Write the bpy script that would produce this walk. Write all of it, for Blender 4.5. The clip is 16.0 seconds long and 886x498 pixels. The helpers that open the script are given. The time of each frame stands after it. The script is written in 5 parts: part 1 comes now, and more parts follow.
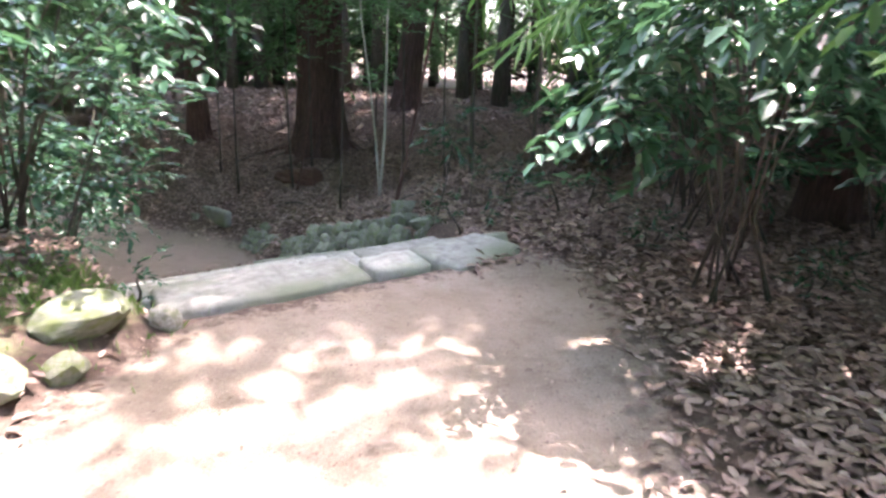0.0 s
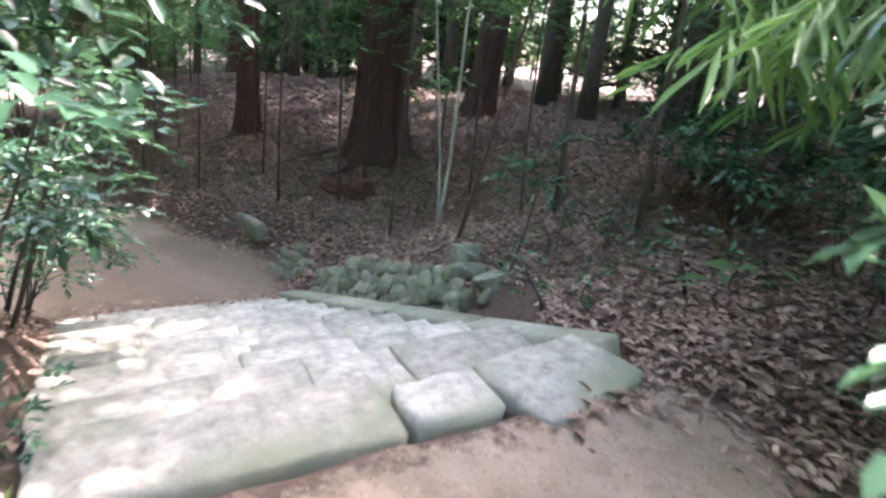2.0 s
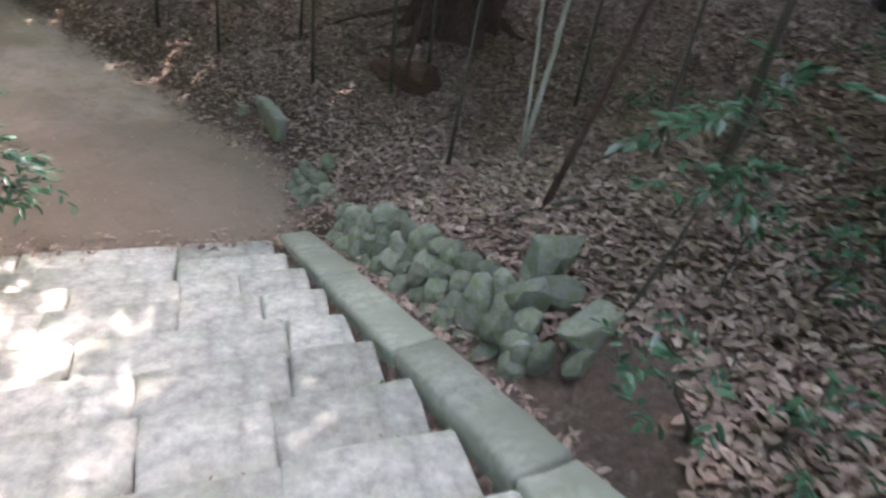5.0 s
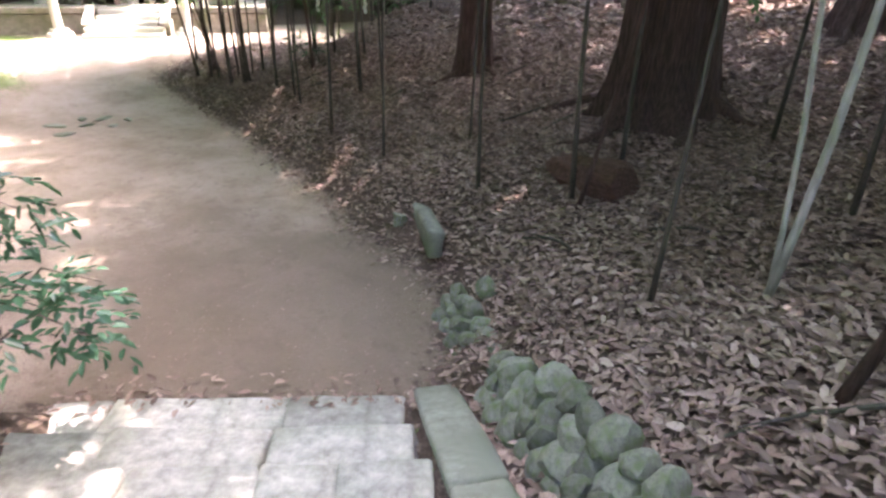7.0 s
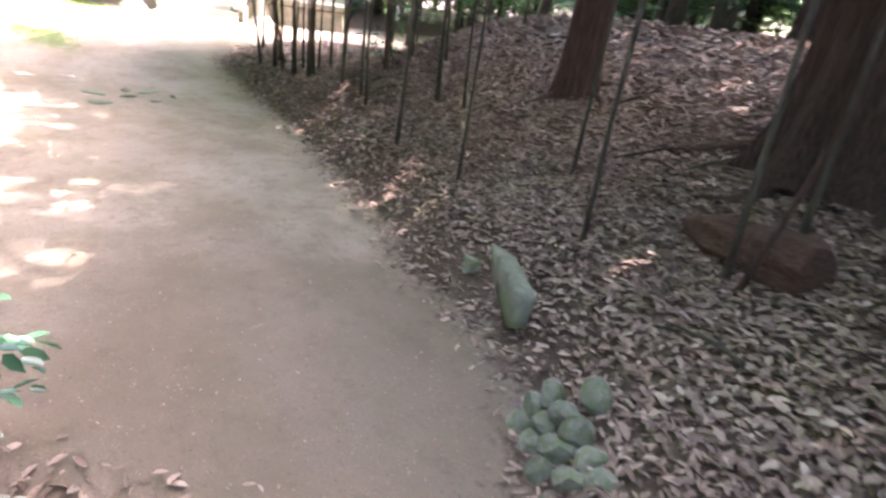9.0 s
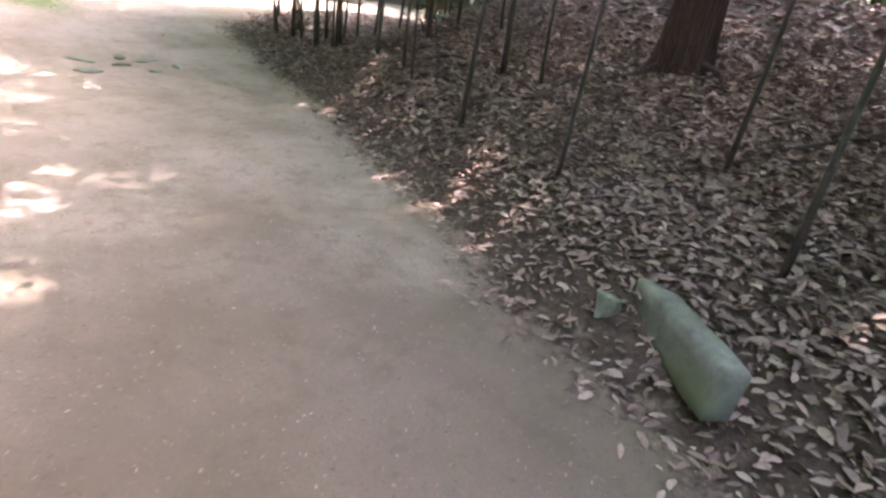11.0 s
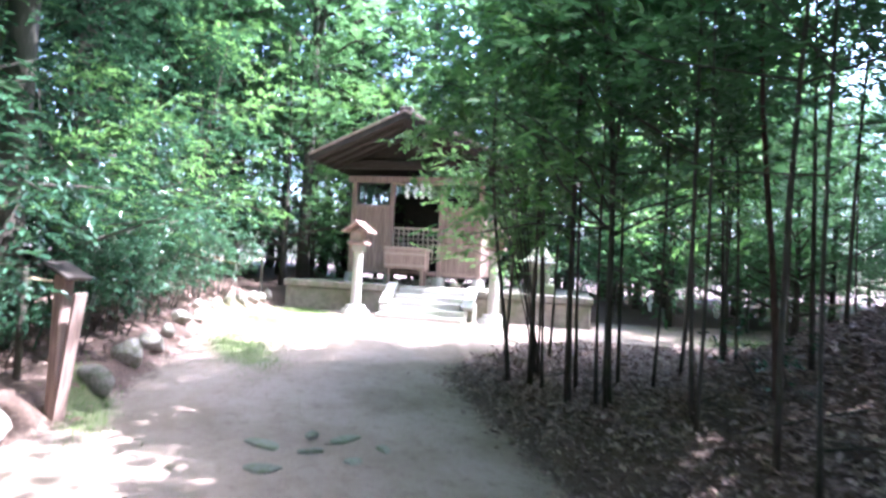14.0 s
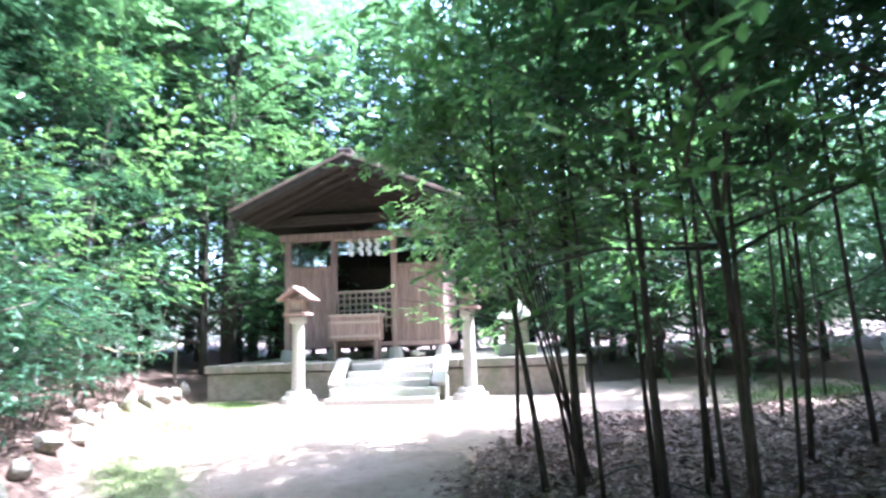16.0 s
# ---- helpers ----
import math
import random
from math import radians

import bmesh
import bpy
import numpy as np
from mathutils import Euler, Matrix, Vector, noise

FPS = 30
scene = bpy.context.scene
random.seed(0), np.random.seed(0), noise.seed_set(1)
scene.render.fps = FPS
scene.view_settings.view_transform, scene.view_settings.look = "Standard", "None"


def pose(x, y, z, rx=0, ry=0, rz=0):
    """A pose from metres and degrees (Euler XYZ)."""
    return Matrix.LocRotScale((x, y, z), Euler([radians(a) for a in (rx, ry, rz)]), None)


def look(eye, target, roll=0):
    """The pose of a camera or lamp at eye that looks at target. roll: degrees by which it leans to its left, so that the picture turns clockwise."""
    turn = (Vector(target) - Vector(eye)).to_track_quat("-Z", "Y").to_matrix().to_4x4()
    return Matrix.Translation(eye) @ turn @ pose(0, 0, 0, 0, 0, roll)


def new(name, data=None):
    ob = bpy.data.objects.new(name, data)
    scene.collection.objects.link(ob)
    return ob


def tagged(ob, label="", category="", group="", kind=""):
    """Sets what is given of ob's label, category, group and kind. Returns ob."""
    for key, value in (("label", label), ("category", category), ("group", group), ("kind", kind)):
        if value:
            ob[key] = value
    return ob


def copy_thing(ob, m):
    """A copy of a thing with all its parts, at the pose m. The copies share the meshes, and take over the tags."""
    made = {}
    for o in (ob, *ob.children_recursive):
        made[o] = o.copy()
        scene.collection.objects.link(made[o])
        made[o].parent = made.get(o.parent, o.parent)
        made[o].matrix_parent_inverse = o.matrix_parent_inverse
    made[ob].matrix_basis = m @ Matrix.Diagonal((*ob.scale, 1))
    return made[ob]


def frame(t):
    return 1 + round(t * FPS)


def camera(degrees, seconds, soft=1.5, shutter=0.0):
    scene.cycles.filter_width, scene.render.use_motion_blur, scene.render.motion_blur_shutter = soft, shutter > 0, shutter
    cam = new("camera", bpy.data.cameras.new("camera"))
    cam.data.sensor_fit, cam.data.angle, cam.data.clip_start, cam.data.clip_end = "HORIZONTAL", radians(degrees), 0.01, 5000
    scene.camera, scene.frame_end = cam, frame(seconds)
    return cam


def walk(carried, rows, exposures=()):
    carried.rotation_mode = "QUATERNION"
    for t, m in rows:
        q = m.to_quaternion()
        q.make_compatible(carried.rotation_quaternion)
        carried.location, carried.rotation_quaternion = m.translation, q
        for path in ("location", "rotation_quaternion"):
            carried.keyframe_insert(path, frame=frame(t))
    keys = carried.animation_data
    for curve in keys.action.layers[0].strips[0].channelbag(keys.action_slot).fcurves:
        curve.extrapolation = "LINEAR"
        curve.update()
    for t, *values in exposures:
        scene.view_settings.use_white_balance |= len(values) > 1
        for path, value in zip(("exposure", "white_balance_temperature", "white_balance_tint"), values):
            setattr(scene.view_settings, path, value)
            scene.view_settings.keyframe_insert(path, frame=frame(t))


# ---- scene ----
cam = camera(73.8, 16.0, soft=2.6, shutter=0.5)
PATH = [
    (0, (-0.002, 0.099, 1.379), (0.002, 2.009, 0.785), 2.3),
    (0.5, (0.022, 0.506, 1.396), (0.03, 2.401, 0.757), 2.2),
    (1, (-0.014, 0.947, 1.404), (-0.148, 2.822, 0.72), 2.6),
    (1.5, (-0.183, 1.316, 1.457), (-0.121, 3.198, 0.783), 7.3),
    (2, (-0.209, 1.792, 1.46), (-0.389, 3.685, 0.837), 6.1),
    (2.5, (-0.331, 2.25, 1.449), (-0.325, 4.121, 0.743), 9.9),
    (3, (-0.29, 2.768, 1.429), (-0.39, 4.613, 0.662), 9.1),
    (3.2, (-0.315, 2.922, 1.441), (-0.47, 4.746, 0.637), 9.4),
    (5.3, (-0.55, 4.435, 1.398), (-1.019, 6.029, 0.284), 9.5),
    (5.5, (-0.602, 4.575, 1.31), (-1.219, 6.136, 0.221), 7.9),
    (6, (-0.746, 4.831, 1.223), (-1.424, 6.394, 0.176), 8.8),
    (6.5, (-0.867, 5.153, 1.133), (-1.571, 6.714, 0.099), 7.1),
    (6.6, (-0.884, 5.237, 1.128), (-1.701, 6.822, 0.221), 5.6),
    (7, (-0.901, 5.501, 1.054), (-1.898, 6.996, 0.174), 0.8),
    (7.5, (-1.11, 5.739, 0.964), (-1.926, 7.346, 0.097), 4.6),
    (8, (-1.364, 6.005, 0.822), (-2.35, 7.528, -0.02), 5.9),
    (8.5, (-1.656, 6.193, 0.71), (-2.699, 7.706, -0.079), 7.8),
    (9, (-1.914, 6.382, 0.623), (-3.036, 7.828, -0.183), 8.1),
    (9.2, (-2.011, 6.497, 0.583), (-3.174, 7.909, -0.226), 8.1),
    (11.3, (-3.256, 7.258, 0.19), (-4.362, 8.685, -0.669), 9.1),
    (11.5, (-3.308, 7.442, 0.194), (-4.539, 8.78, -0.64), 6.8),
    (11.6, (-3.406, 7.477, 0.203), (-4.662, 8.809, -0.602), 7.6),
    (12, (-3.666, 7.546, 0.167), (-5.04, 8.786, -0.591), 7.1),
    (12.5, (-4.167, 7.69, 0.124), (-5.715, 8.882, -0.304), 5.3),
    (13, (-4.811, 7.962, 0.18), (-6.448, 9.08, -0.086), 5.2),
    (13.5, (-5.383, 8.097, 0.187), (-7.072, 9.164, 0.107), 4.6),
    (14, (-5.904, 8.345, 0.223), (-7.626, 9.361, 0.29), 3.3),
    (14.5, (-6.479, 8.539, 0.217), (-8.151, 9.607, 0.471), 0.8),
    (15, (-6.967, 8.707, 0.202), (-8.562, 9.868, 0.532), -1.5),
    (15.5, (-7.557, 8.899, 0.222), (-9.181, 10.019, 0.548), -1.5),
    (16, (-8.15, 9.064, 0.241), (-9.725, 10.263, 0.525), -2.0),
]
EXPOSURES = [(0.0, 4.1, 6500, 27), (1.0, 4.3, 6500, 27), (3.0, 4.25, 6700, 25), (6.0, 4.1, 6800, 28), (7.0, 4.4, 6800, 30), (8.0, 4.65, 6750, 31), (9.0, 4.75, 6700, 31), (11.5, 4.55, 6600, 30), (13.0, 4.0, 5700, 28), (16.0, 4.05, 5300, 21)]
walk(cam, [(t, look(eye, target, roll)) for t, eye, target, roll in PATH], EXPOSURES)

# ---------------------------------------------------------------- light
SUN_AZ, SUN_EL = math.atan2(0.55, 0.83), 62.0      # compass turn of the sun from +y, and its height in degrees
SUN_TO = Vector((math.sin(SUN_AZ) * math.cos(radians(SUN_EL)), math.cos(SUN_AZ) * math.cos(radians(SUN_EL)), math.sin(radians(SUN_EL))))
world = bpy.data.worlds.new("sky")
scene.world = world
world.use_nodes = True
wn = world.node_tree.nodes
sky = wn.new("ShaderNodeTexSky")
sky.sky_type, sky.sun_disc = "NISHITA", False
sky.sun_elevation, sky.sun_rotation = radians(SUN_EL), SUN_AZ
sky.air_density, sky.dust_density = 1.0, 3.0
wn["Background"].inputs["Strength"].default_value = 0.15
world.node_tree.links.new(sky.outputs[0], wn["Background"].inputs["Color"])
sun = new("sun", bpy.data.lights.new("sun", "SUN"))
sun.data.energy, sun.data.angle, sun.data.color = 2.4, radians(0.6), (1.0, 0.95, 0.86)
sun.matrix_world = look((0, 0, 30) , Vector((0, 0, 30)) - SUN_TO)


# ---------------------------------------------------------------- materials
def ramp(nt, fac, stops):
    n = nt.nodes.new("ShaderNodeValToRGB")
    el = n.color_ramp.elements
    while len(el) < len(stops):
        el.new(0.5)
    for e, (p, c) in zip(el, stops):
        e.position, e.color = p, (*c, 1)
    nt.links.new(fac, n.inputs[0])
    return n.outputs[0]


def tex_noise(nt, scale, detail=5, rough=0.6, stretch=None, space="Object"):
    tc = nt.nodes.new("ShaderNodeTexCoord")
    out = tc.outputs[space]
    if space == "World":
        out = tc.outputs["Object"]
    if stretch:
        mp = nt.nodes.new("ShaderNodeMapping")
        mp.inputs["Scale"].default_value = stretch
        nt.links.new(out, mp.inputs[0])
        out = mp.outputs[0]
    n = nt.nodes.new("ShaderNodeTexNoise")
    n.inputs["Scale"].default_value, n.inputs["Detail"].default_value, n.inputs["Roughness"].default_value = scale, detail, rough
    nt.links.new(out, n.inputs["Vector"])
    return n.outputs["Fac"]


def mix(nt, a, b, fac, mode="MIX"):
    n = nt.nodes.new("ShaderNodeMix")
    n.data_type, n.blend_type = "RGBA", mode
    for sock, v in ((n.inputs["Factor"], fac), (n.inputs["A"], a), (n.inputs["B"], b)):
        if isinstance(v, bpy.types.NodeSocket):
            nt.links.new(v, sock)
        elif isinstance(v, tuple):
            sock.default_value = (*v, 1)
        else:
            sock.default_value = v
    return n.outputs["Result"]


def bump(nt, height, strength, distance):
    b = nt.nodes.new("ShaderNodeBump")
    b.inputs["Strength"].default_value, b.inputs["Distance"].default_value = strength, distance
    nt.links.new(height, b.inputs["Height"])
    return b.outputs[0]


def base_material(name, rough=0.8, metal=0.0):
    m = bpy.data.materials.new(name)
    m.use_nodes = True
    b = m.node_tree.nodes["Principled BSDF"]
    b.inputs["Roughness"].default_value, b.inputs["Metallic"].default_value = rough, metal
    return m, m.node_tree, b


def mottled(name, dark, mid, light, scale=6.0, rough=0.85, relief=0.4, depth=0.01, stretch=None, stain=None, stain_scale=1.5, random_tone=0.0):
    """A surface with fine grain, broad stains and relief; stain is a second colour in broad patches."""
    m, nt, b = base_material(name, rough)
    fine = tex_noise(nt, scale, 8, 0.7, stretch)
    col = ramp(nt, fine, [(0.3, dark), (0.5, mid), (0.72, light)])
    if stain:
        broad = tex_noise(nt, stain_scale, 4, 0.6)
        fac = ramp(nt, broad, [(0.45, (0, 0, 0)), (0.62, (1, 1, 1))])
        col = mix(nt, col, stain, fac)
    if random_tone:
        oi = nt.nodes.new("ShaderNodeObjectInfo")
        mr = nt.nodes.new("ShaderNodeMapRange")
        mr.inputs["To Min"].default_value, mr.inputs["To Max"].default_value = 1 - random_tone, 1 + random_tone
        nt.links.new(oi.outputs["Random"], mr.inputs["Value"])
        hs = nt.nodes.new("ShaderNodeHueSaturation")
        nt.links.new(mr.outputs[0], hs.inputs["Value"])
        nt.links.new(col, hs.inputs["Color"])
        col = hs.outputs[0]
    nt.links.new(col, b.inputs["Base Color"])
    nt.links.new(bump(nt, tex_noise(nt, scale * 2.2, 8, 0.75, stretch), relief, depth), b.inputs["Normal"])
    return m


def foliage(name, dark, light, gloss=0.35, through_light=0.35, glow_tint=(0.25, 0.5, 0.05)):
    """Leaves: each one its own tone, glossy above, letting some light through."""
    m, nt, b = base_material(name, gloss)
    geo = nt.nodes.new("ShaderNodeNewGeometry")
    col = ramp(nt, geo.outputs["Random Per Island"], [(0.0, dark), (0.75, light), (1.0, tuple(min(1, c * 1.35) for c in light))])
    nt.links.new(col, b.inputs["Base Color"])
    tr = nt.nodes.new("ShaderNodeBsdfTranslucent")
    nt.links.new(mix(nt, col, glow_tint, 0.5), tr.inputs["Color"])
    mx = nt.nodes.new("ShaderNodeMixShader")
    mx.inputs[0].default_value = through_light
    nt.links.new(b.outputs[0], mx.inputs[1])
    nt.links.new(tr.outputs[0], mx.inputs[2])
    nt.links.new(mx.outputs[0], nt.nodes["Material Output"].inputs["Surface"])
    return m


MAT = {}
MAT["step"] = mottled("step_stone", (0.21, 0.20, 0.18), (0.37, 0.36, 0.33), (0.56, 0.54, 0.50), 11, 0.85, 0.9, 0.015, None, (0.25, 0.27, 0.20), 1.3, 0.22)
MAT["slab"] = mottled("edge_slab_stone", (0.18, 0.18, 0.15), (0.28, 0.285, 0.24), (0.39, 0.395, 0.34), 12, 0.88, 0.7, 0.01, None, (0.22, 0.23, 0.185), 1.6, 0.12)
MAT["cobble"] = mottled("cobble_stone", (0.11, 0.115, 0.095), (0.195, 0.2, 0.165), (0.3, 0.305, 0.255), 8, 0.9, 0.7, 0.012, None, (0.14, 0.17, 0.09), 2.0, 0.3)
MAT["rock"] = mottled("field_rock", (0.19, 0.175, 0.15), (0.34, 0.32, 0.28), (0.58, 0.55, 0.50), 7, 0.9, 0.8, 0.02, None, (0.20, 0.21, 0.14), 2.2, 0.3)
MAT["mossy"] = mottled("mossy_rock", (0.14, 0.15, 0.11), (0.235, 0.245, 0.185), (0.35, 0.355, 0.29), 7, 0.92, 0.8, 0.02, None, (0.17, 0.2, 0.08), 2.6, 0.12)
MAT["cedar"] = mottled("cedar_bark", (0.035, 0.02, 0.016), (0.09, 0.052, 0.042), (0.17, 0.105, 0.085), 5, 0.95, 1.0, 0.05, (9, 9, 0.7))
MAT["red_bark"] = mottled("red_bark", (0.04, 0.022, 0.017), (0.11, 0.06, 0.048), (0.2, 0.12, 0.1), 5, 0.95, 1.0, 0.04, (9, 9, 0.7))
MAT["bark"] = mottled("grey_bark", (0.035, 0.028, 0.022), (0.085, 0.07, 0.058), (0.16, 0.14, 0.12), 6, 0.92, 0.8, 0.015, (6, 6, 1.2), (0.06, 0.07, 0.045), 1.2)
MAT["pale_bark"] = mottled("pale_bark", (0.25, 0.23, 0.2), (0.42, 0.40, 0.36), (0.55, 0.53, 0.49), 6, 0.85, 0.5, 0.008, (6, 6, 1.2), (0.3, 0.33, 0.25), 2.5)
MAT["log"] = mottled("rotten_log", (0.05, 0.024, 0.016), (0.12, 0.06, 0.042), (0.2, 0.11, 0.08), 6, 0.95, 1.0, 0.03, (1.2, 7, 7))
MAT["wood"] = mottled("weathered_wood", (0.15, 0.10, 0.085), (0.29, 0.205, 0.175), (0.40, 0.30, 0.26), 4, 0.85, 0.5, 0.006, (8, 8, 0.6), None, 1.5, 0.14)
# roof bark and dark boards; also carries shade inside the hall and gable
MAT["wood_dark"] = mottled("dark_and_shaded_wood", (0.02, 0.016, 0.013), (0.04, 0.032, 0.027), (0.075, 0.06, 0.05), 4, 0.9, 0.5, 0.008, (1, 8, 8))
MAT["wood_pale"] = mottled("pale_wood", (0.25, 0.19, 0.15), (0.42, 0.33, 0.27), (0.55, 0.45, 0.38), 4, 0.8, 0.4, 0.004, (8, 1, 8), None, 1.5, 0.1)
MAT["granite"] = mottled("granite", (0.25, 0.243, 0.228), (0.37, 0.36, 0.34), (0.48, 0.465, 0.44), 26, 0.8, 0.4, 0.006, None, (0.36, 0.38, 0.31), 2.5, 0.06)
MAT["mortar"] = mottled("rendered_wall", (0.17, 0.15, 0.125), (0.26, 0.235, 0.20), (0.35, 0.32, 0.28), 7, 0.92, 0.5, 0.01, None, (0.17, 0.18, 0.12), 1.6)
MAT["paper"] = mottled("white_paper", (0.78, 0.78, 0.78), (0.84, 0.84, 0.84), (0.88, 0.88, 0.88), 8, 0.7, 0.1, 0.002)
MAT["rope"] = mottled("straw_rope", (0.25, 0.19, 0.11), (0.4, 0.32, 0.2), (0.5, 0.42, 0.28), 30, 0.9, 0.6, 0.004)
MAT["glossy"] = foliage("glossy_leaf", (0.02, 0.056, 0.036), (0.055, 0.125, 0.074), 0.24, 0.24, (0.1, 0.25, 0.09))
MAT["green"] = foliage("green_leaf", (0.03, 0.08, 0.036), (0.075, 0.165, 0.072), 0.36, 0.48, (0.2, 0.4, 0.14))
MAT["bright"] = foliage("bright_leaf", (0.055, 0.15, 0.04), (0.12, 0.25, 0.07), 0.42, 0.45, (0.26, 0.5, 0.14))
MAT["grass"] = foliage("grass_blade", (0.05, 0.10, 0.03), (0.12, 0.19, 0.06), 0.5, 0.3)


def litter_material():
    m, nt, b = base_material("dead_leaves", 0.6)
    geo = nt.nodes.new("ShaderNodeNewGeometry")
    col = ramp(nt, geo.outputs["Random Per Island"], [(0.0, (0.13, 0.082, 0.068)), (0.3, (0.22, 0.145, 0.12)), (0.62, (0.3, 0.2, 0.163)), (0.86, (0.38, 0.267, 0.22)), (1.0, (0.46, 0.345, 0.29))])
    grain = tex_noise(nt, 60, 3)
    col = mix(nt, col, (0.09, 0.055, 0.04), ramp(nt, grain, [(0.5, (0, 0, 0)), (0.75, (0.6, 0.6, 0.6))]))
    nt.links.new(col, b.inputs["Base Color"])
    return m


MAT["litter"] = litter_material()


def ground_material():
    """Trodden sand on the path, darker brown towards the foot of the stairs, dark leaf mould beside it, thin grass in
    patches.
    """
    m, nt, b = base_material("earth", 0.95)
    grain = tex_noise(nt, 90, 6, 0.75)
    patch = tex_noise(nt, 1.1, 5, 0.6)
    sand = ramp(nt, grain, [(0.3, (0.25, 0.188, 0.15)), (0.5, (0.355, 0.277, 0.228)), (0.7, (0.46, 0.372, 0.318))])
    sand = mix(nt, sand, (0.225, 0.175, 0.13), ramp(nt, patch, [(0.4, (0, 0, 0)), (0.66, (0.85, 0.85, 0.85))]))
    stains = tex_noise(nt, 7, 5, 0.65)
    sand = mix(nt, sand, (0.165, 0.12, 0.092), ramp(nt, stains, [(0.52, (0, 0, 0)), (0.75, (0.7, 0.7, 0.7))]))
    sand = mix(nt, sand, (0.11, 0.085, 0.07), ramp(nt, tex_noise(nt, 38, 3, 0.5), [(0.62, (0, 0, 0)), (0.72, (0.6, 0.6, 0.6))]))
    sand = mix(nt, sand, (0.5, 0.42, 0.36), ramp(nt, tex_noise(nt, 55, 2, 0.5), [(0.66, (0, 0, 0)), (0.74, (0.6, 0.6, 0.6))]))
    soil = ramp(nt, tex_noise(nt, 24, 8, 0.75), [(0.3, (0.05, 0.034, 0.027)), (0.5, (0.11, 0.073, 0.057)), (0.7, (0.19, 0.13, 0.1))])
    grass = ramp(nt, tex_noise(nt, 40, 6, 0.7), [(0.3, (0.07, 0.10, 0.035)), (0.6, (0.15, 0.19, 0.075)), (0.8, (0.25, 0.24, 0.13))])
    a = nt.nodes.new("ShaderNodeAttribute")
    a.attribute_name = "cover"
    sep = nt.nodes.new("ShaderNodeSeparateColor")
    nt.links.new(a.outputs["Color"], sep.inputs[0])
    edge = tex_noise(nt, 9, 6, 0.7)
    foot_mix = nt.nodes.new("ShaderNodeMath")
    foot_mix.operation = "MULTIPLY_ADD"
    nt.links.new(patch, foot_mix.inputs[0])
    foot_mix.inputs[1].default_value = 0.9
    nt.links.new(sep.outputs[2], foot_mix.inputs[2])
    sand = mix(nt, sand, (0.165, 0.122, 0.09), ramp(nt, foot_mix.outputs[0], [(0.55, (0, 0, 0)), (1.2, (0.62, 0.62, 0.62))]))
    ma = nt.nodes.new("ShaderNodeMath")
    ma.operation = "ADD"
    nt.links.new(sep.outputs[0], ma.inputs[0])
    nt.links.new(edge, ma.inputs[1])
    col = mix(nt, sand, soil, ramp(nt, ma.outputs[0], [(0.85, (0, 0, 0)), (1.0, (1, 1, 1))]))
    mg = nt.nodes.new("ShaderNodeMath")
    mg.operation = "MULTIPLY_ADD"
    nt.links.new(edge, mg.inputs[0])
    mg.inputs[1].default_value = 0.8
    nt.links.new(sep.outputs[1], mg.inputs[2])
    col = mix(nt, col, grass, ramp(nt, mg.outputs[0], [(0.75, (0, 0, 0)), (1.0, (0.85, 0.85, 0.85))]))
    nt.links.new(col, b.inputs["Base Color"])
    nt.links.new(bump(nt, tex_noise(nt, 35, 8, 0.8), 0.9, 0.02), b.inputs["Normal"])
    return m


MAT["earth"] = ground_material()


# ---------------------------------------------------------------- mesh helpers
def raw(name, verts, faces, mat, parent=None, label="", smooth=False):
    me = bpy.data.meshes.new(name)
    me.from_pydata([tuple(v) for v in verts], [], [tuple(f) for f in faces])
    me.materials.append(mat)
    if smooth:
        me.polygons.foreach_set("use_smooth", [True] * len(me.polygons))
    ob = new(name, me)
    ob.parent = parent
    if label:
        ob["label"] = label
    return ob


def part(name, bm, material, parent, label=""):
    me = bpy.data.meshes.new(name)
    bm.to_mesh(me)
    bm.free()
    me.materials.append(material)
    ob = new(name, me)
    ob.parent = parent
    if label:
        ob["label"] = label
    return ob


def thing(name, m, label, category, group="", kind=""):
    ob = new(name)
    ob.matrix_world = m
    return tagged(ob, label, category, group, kind)


def add_box(bm, c, size, rot=None, bevel=0.0, jitter=0.0, rng=None):
    """A box with bevelled edges, and corners put out of true by jitter."""
    made = bmesh.ops.create_cube(bm, size=1.0)["verts"]
    m = Matrix.Translation(c) @ (rot or Matrix()) @ Matrix.Diagonal((*size, 1))
    bmesh.ops.transform(bm, matrix=m, verts=made)
    if jitter:
        for v in made:
            v.co += Vector((rng.uniform(-1, 1), rng.uniform(-1, 1), rng.uniform(-0.6, 0.6))) * jitter
    if bevel:
        edges = list({e for v in made for e in v.link_edges})
        bmesh.ops.bevel(bm, geom=edges, offset=bevel, segments=1, affect="EDGES", profile=0.6)
    return bm


def boxed(c, size, rot=None, bevel=0.004, jitter=0.0, rng=None):
    return add_box(bmesh.new(), c, size, rot, bevel, jitter, rng)


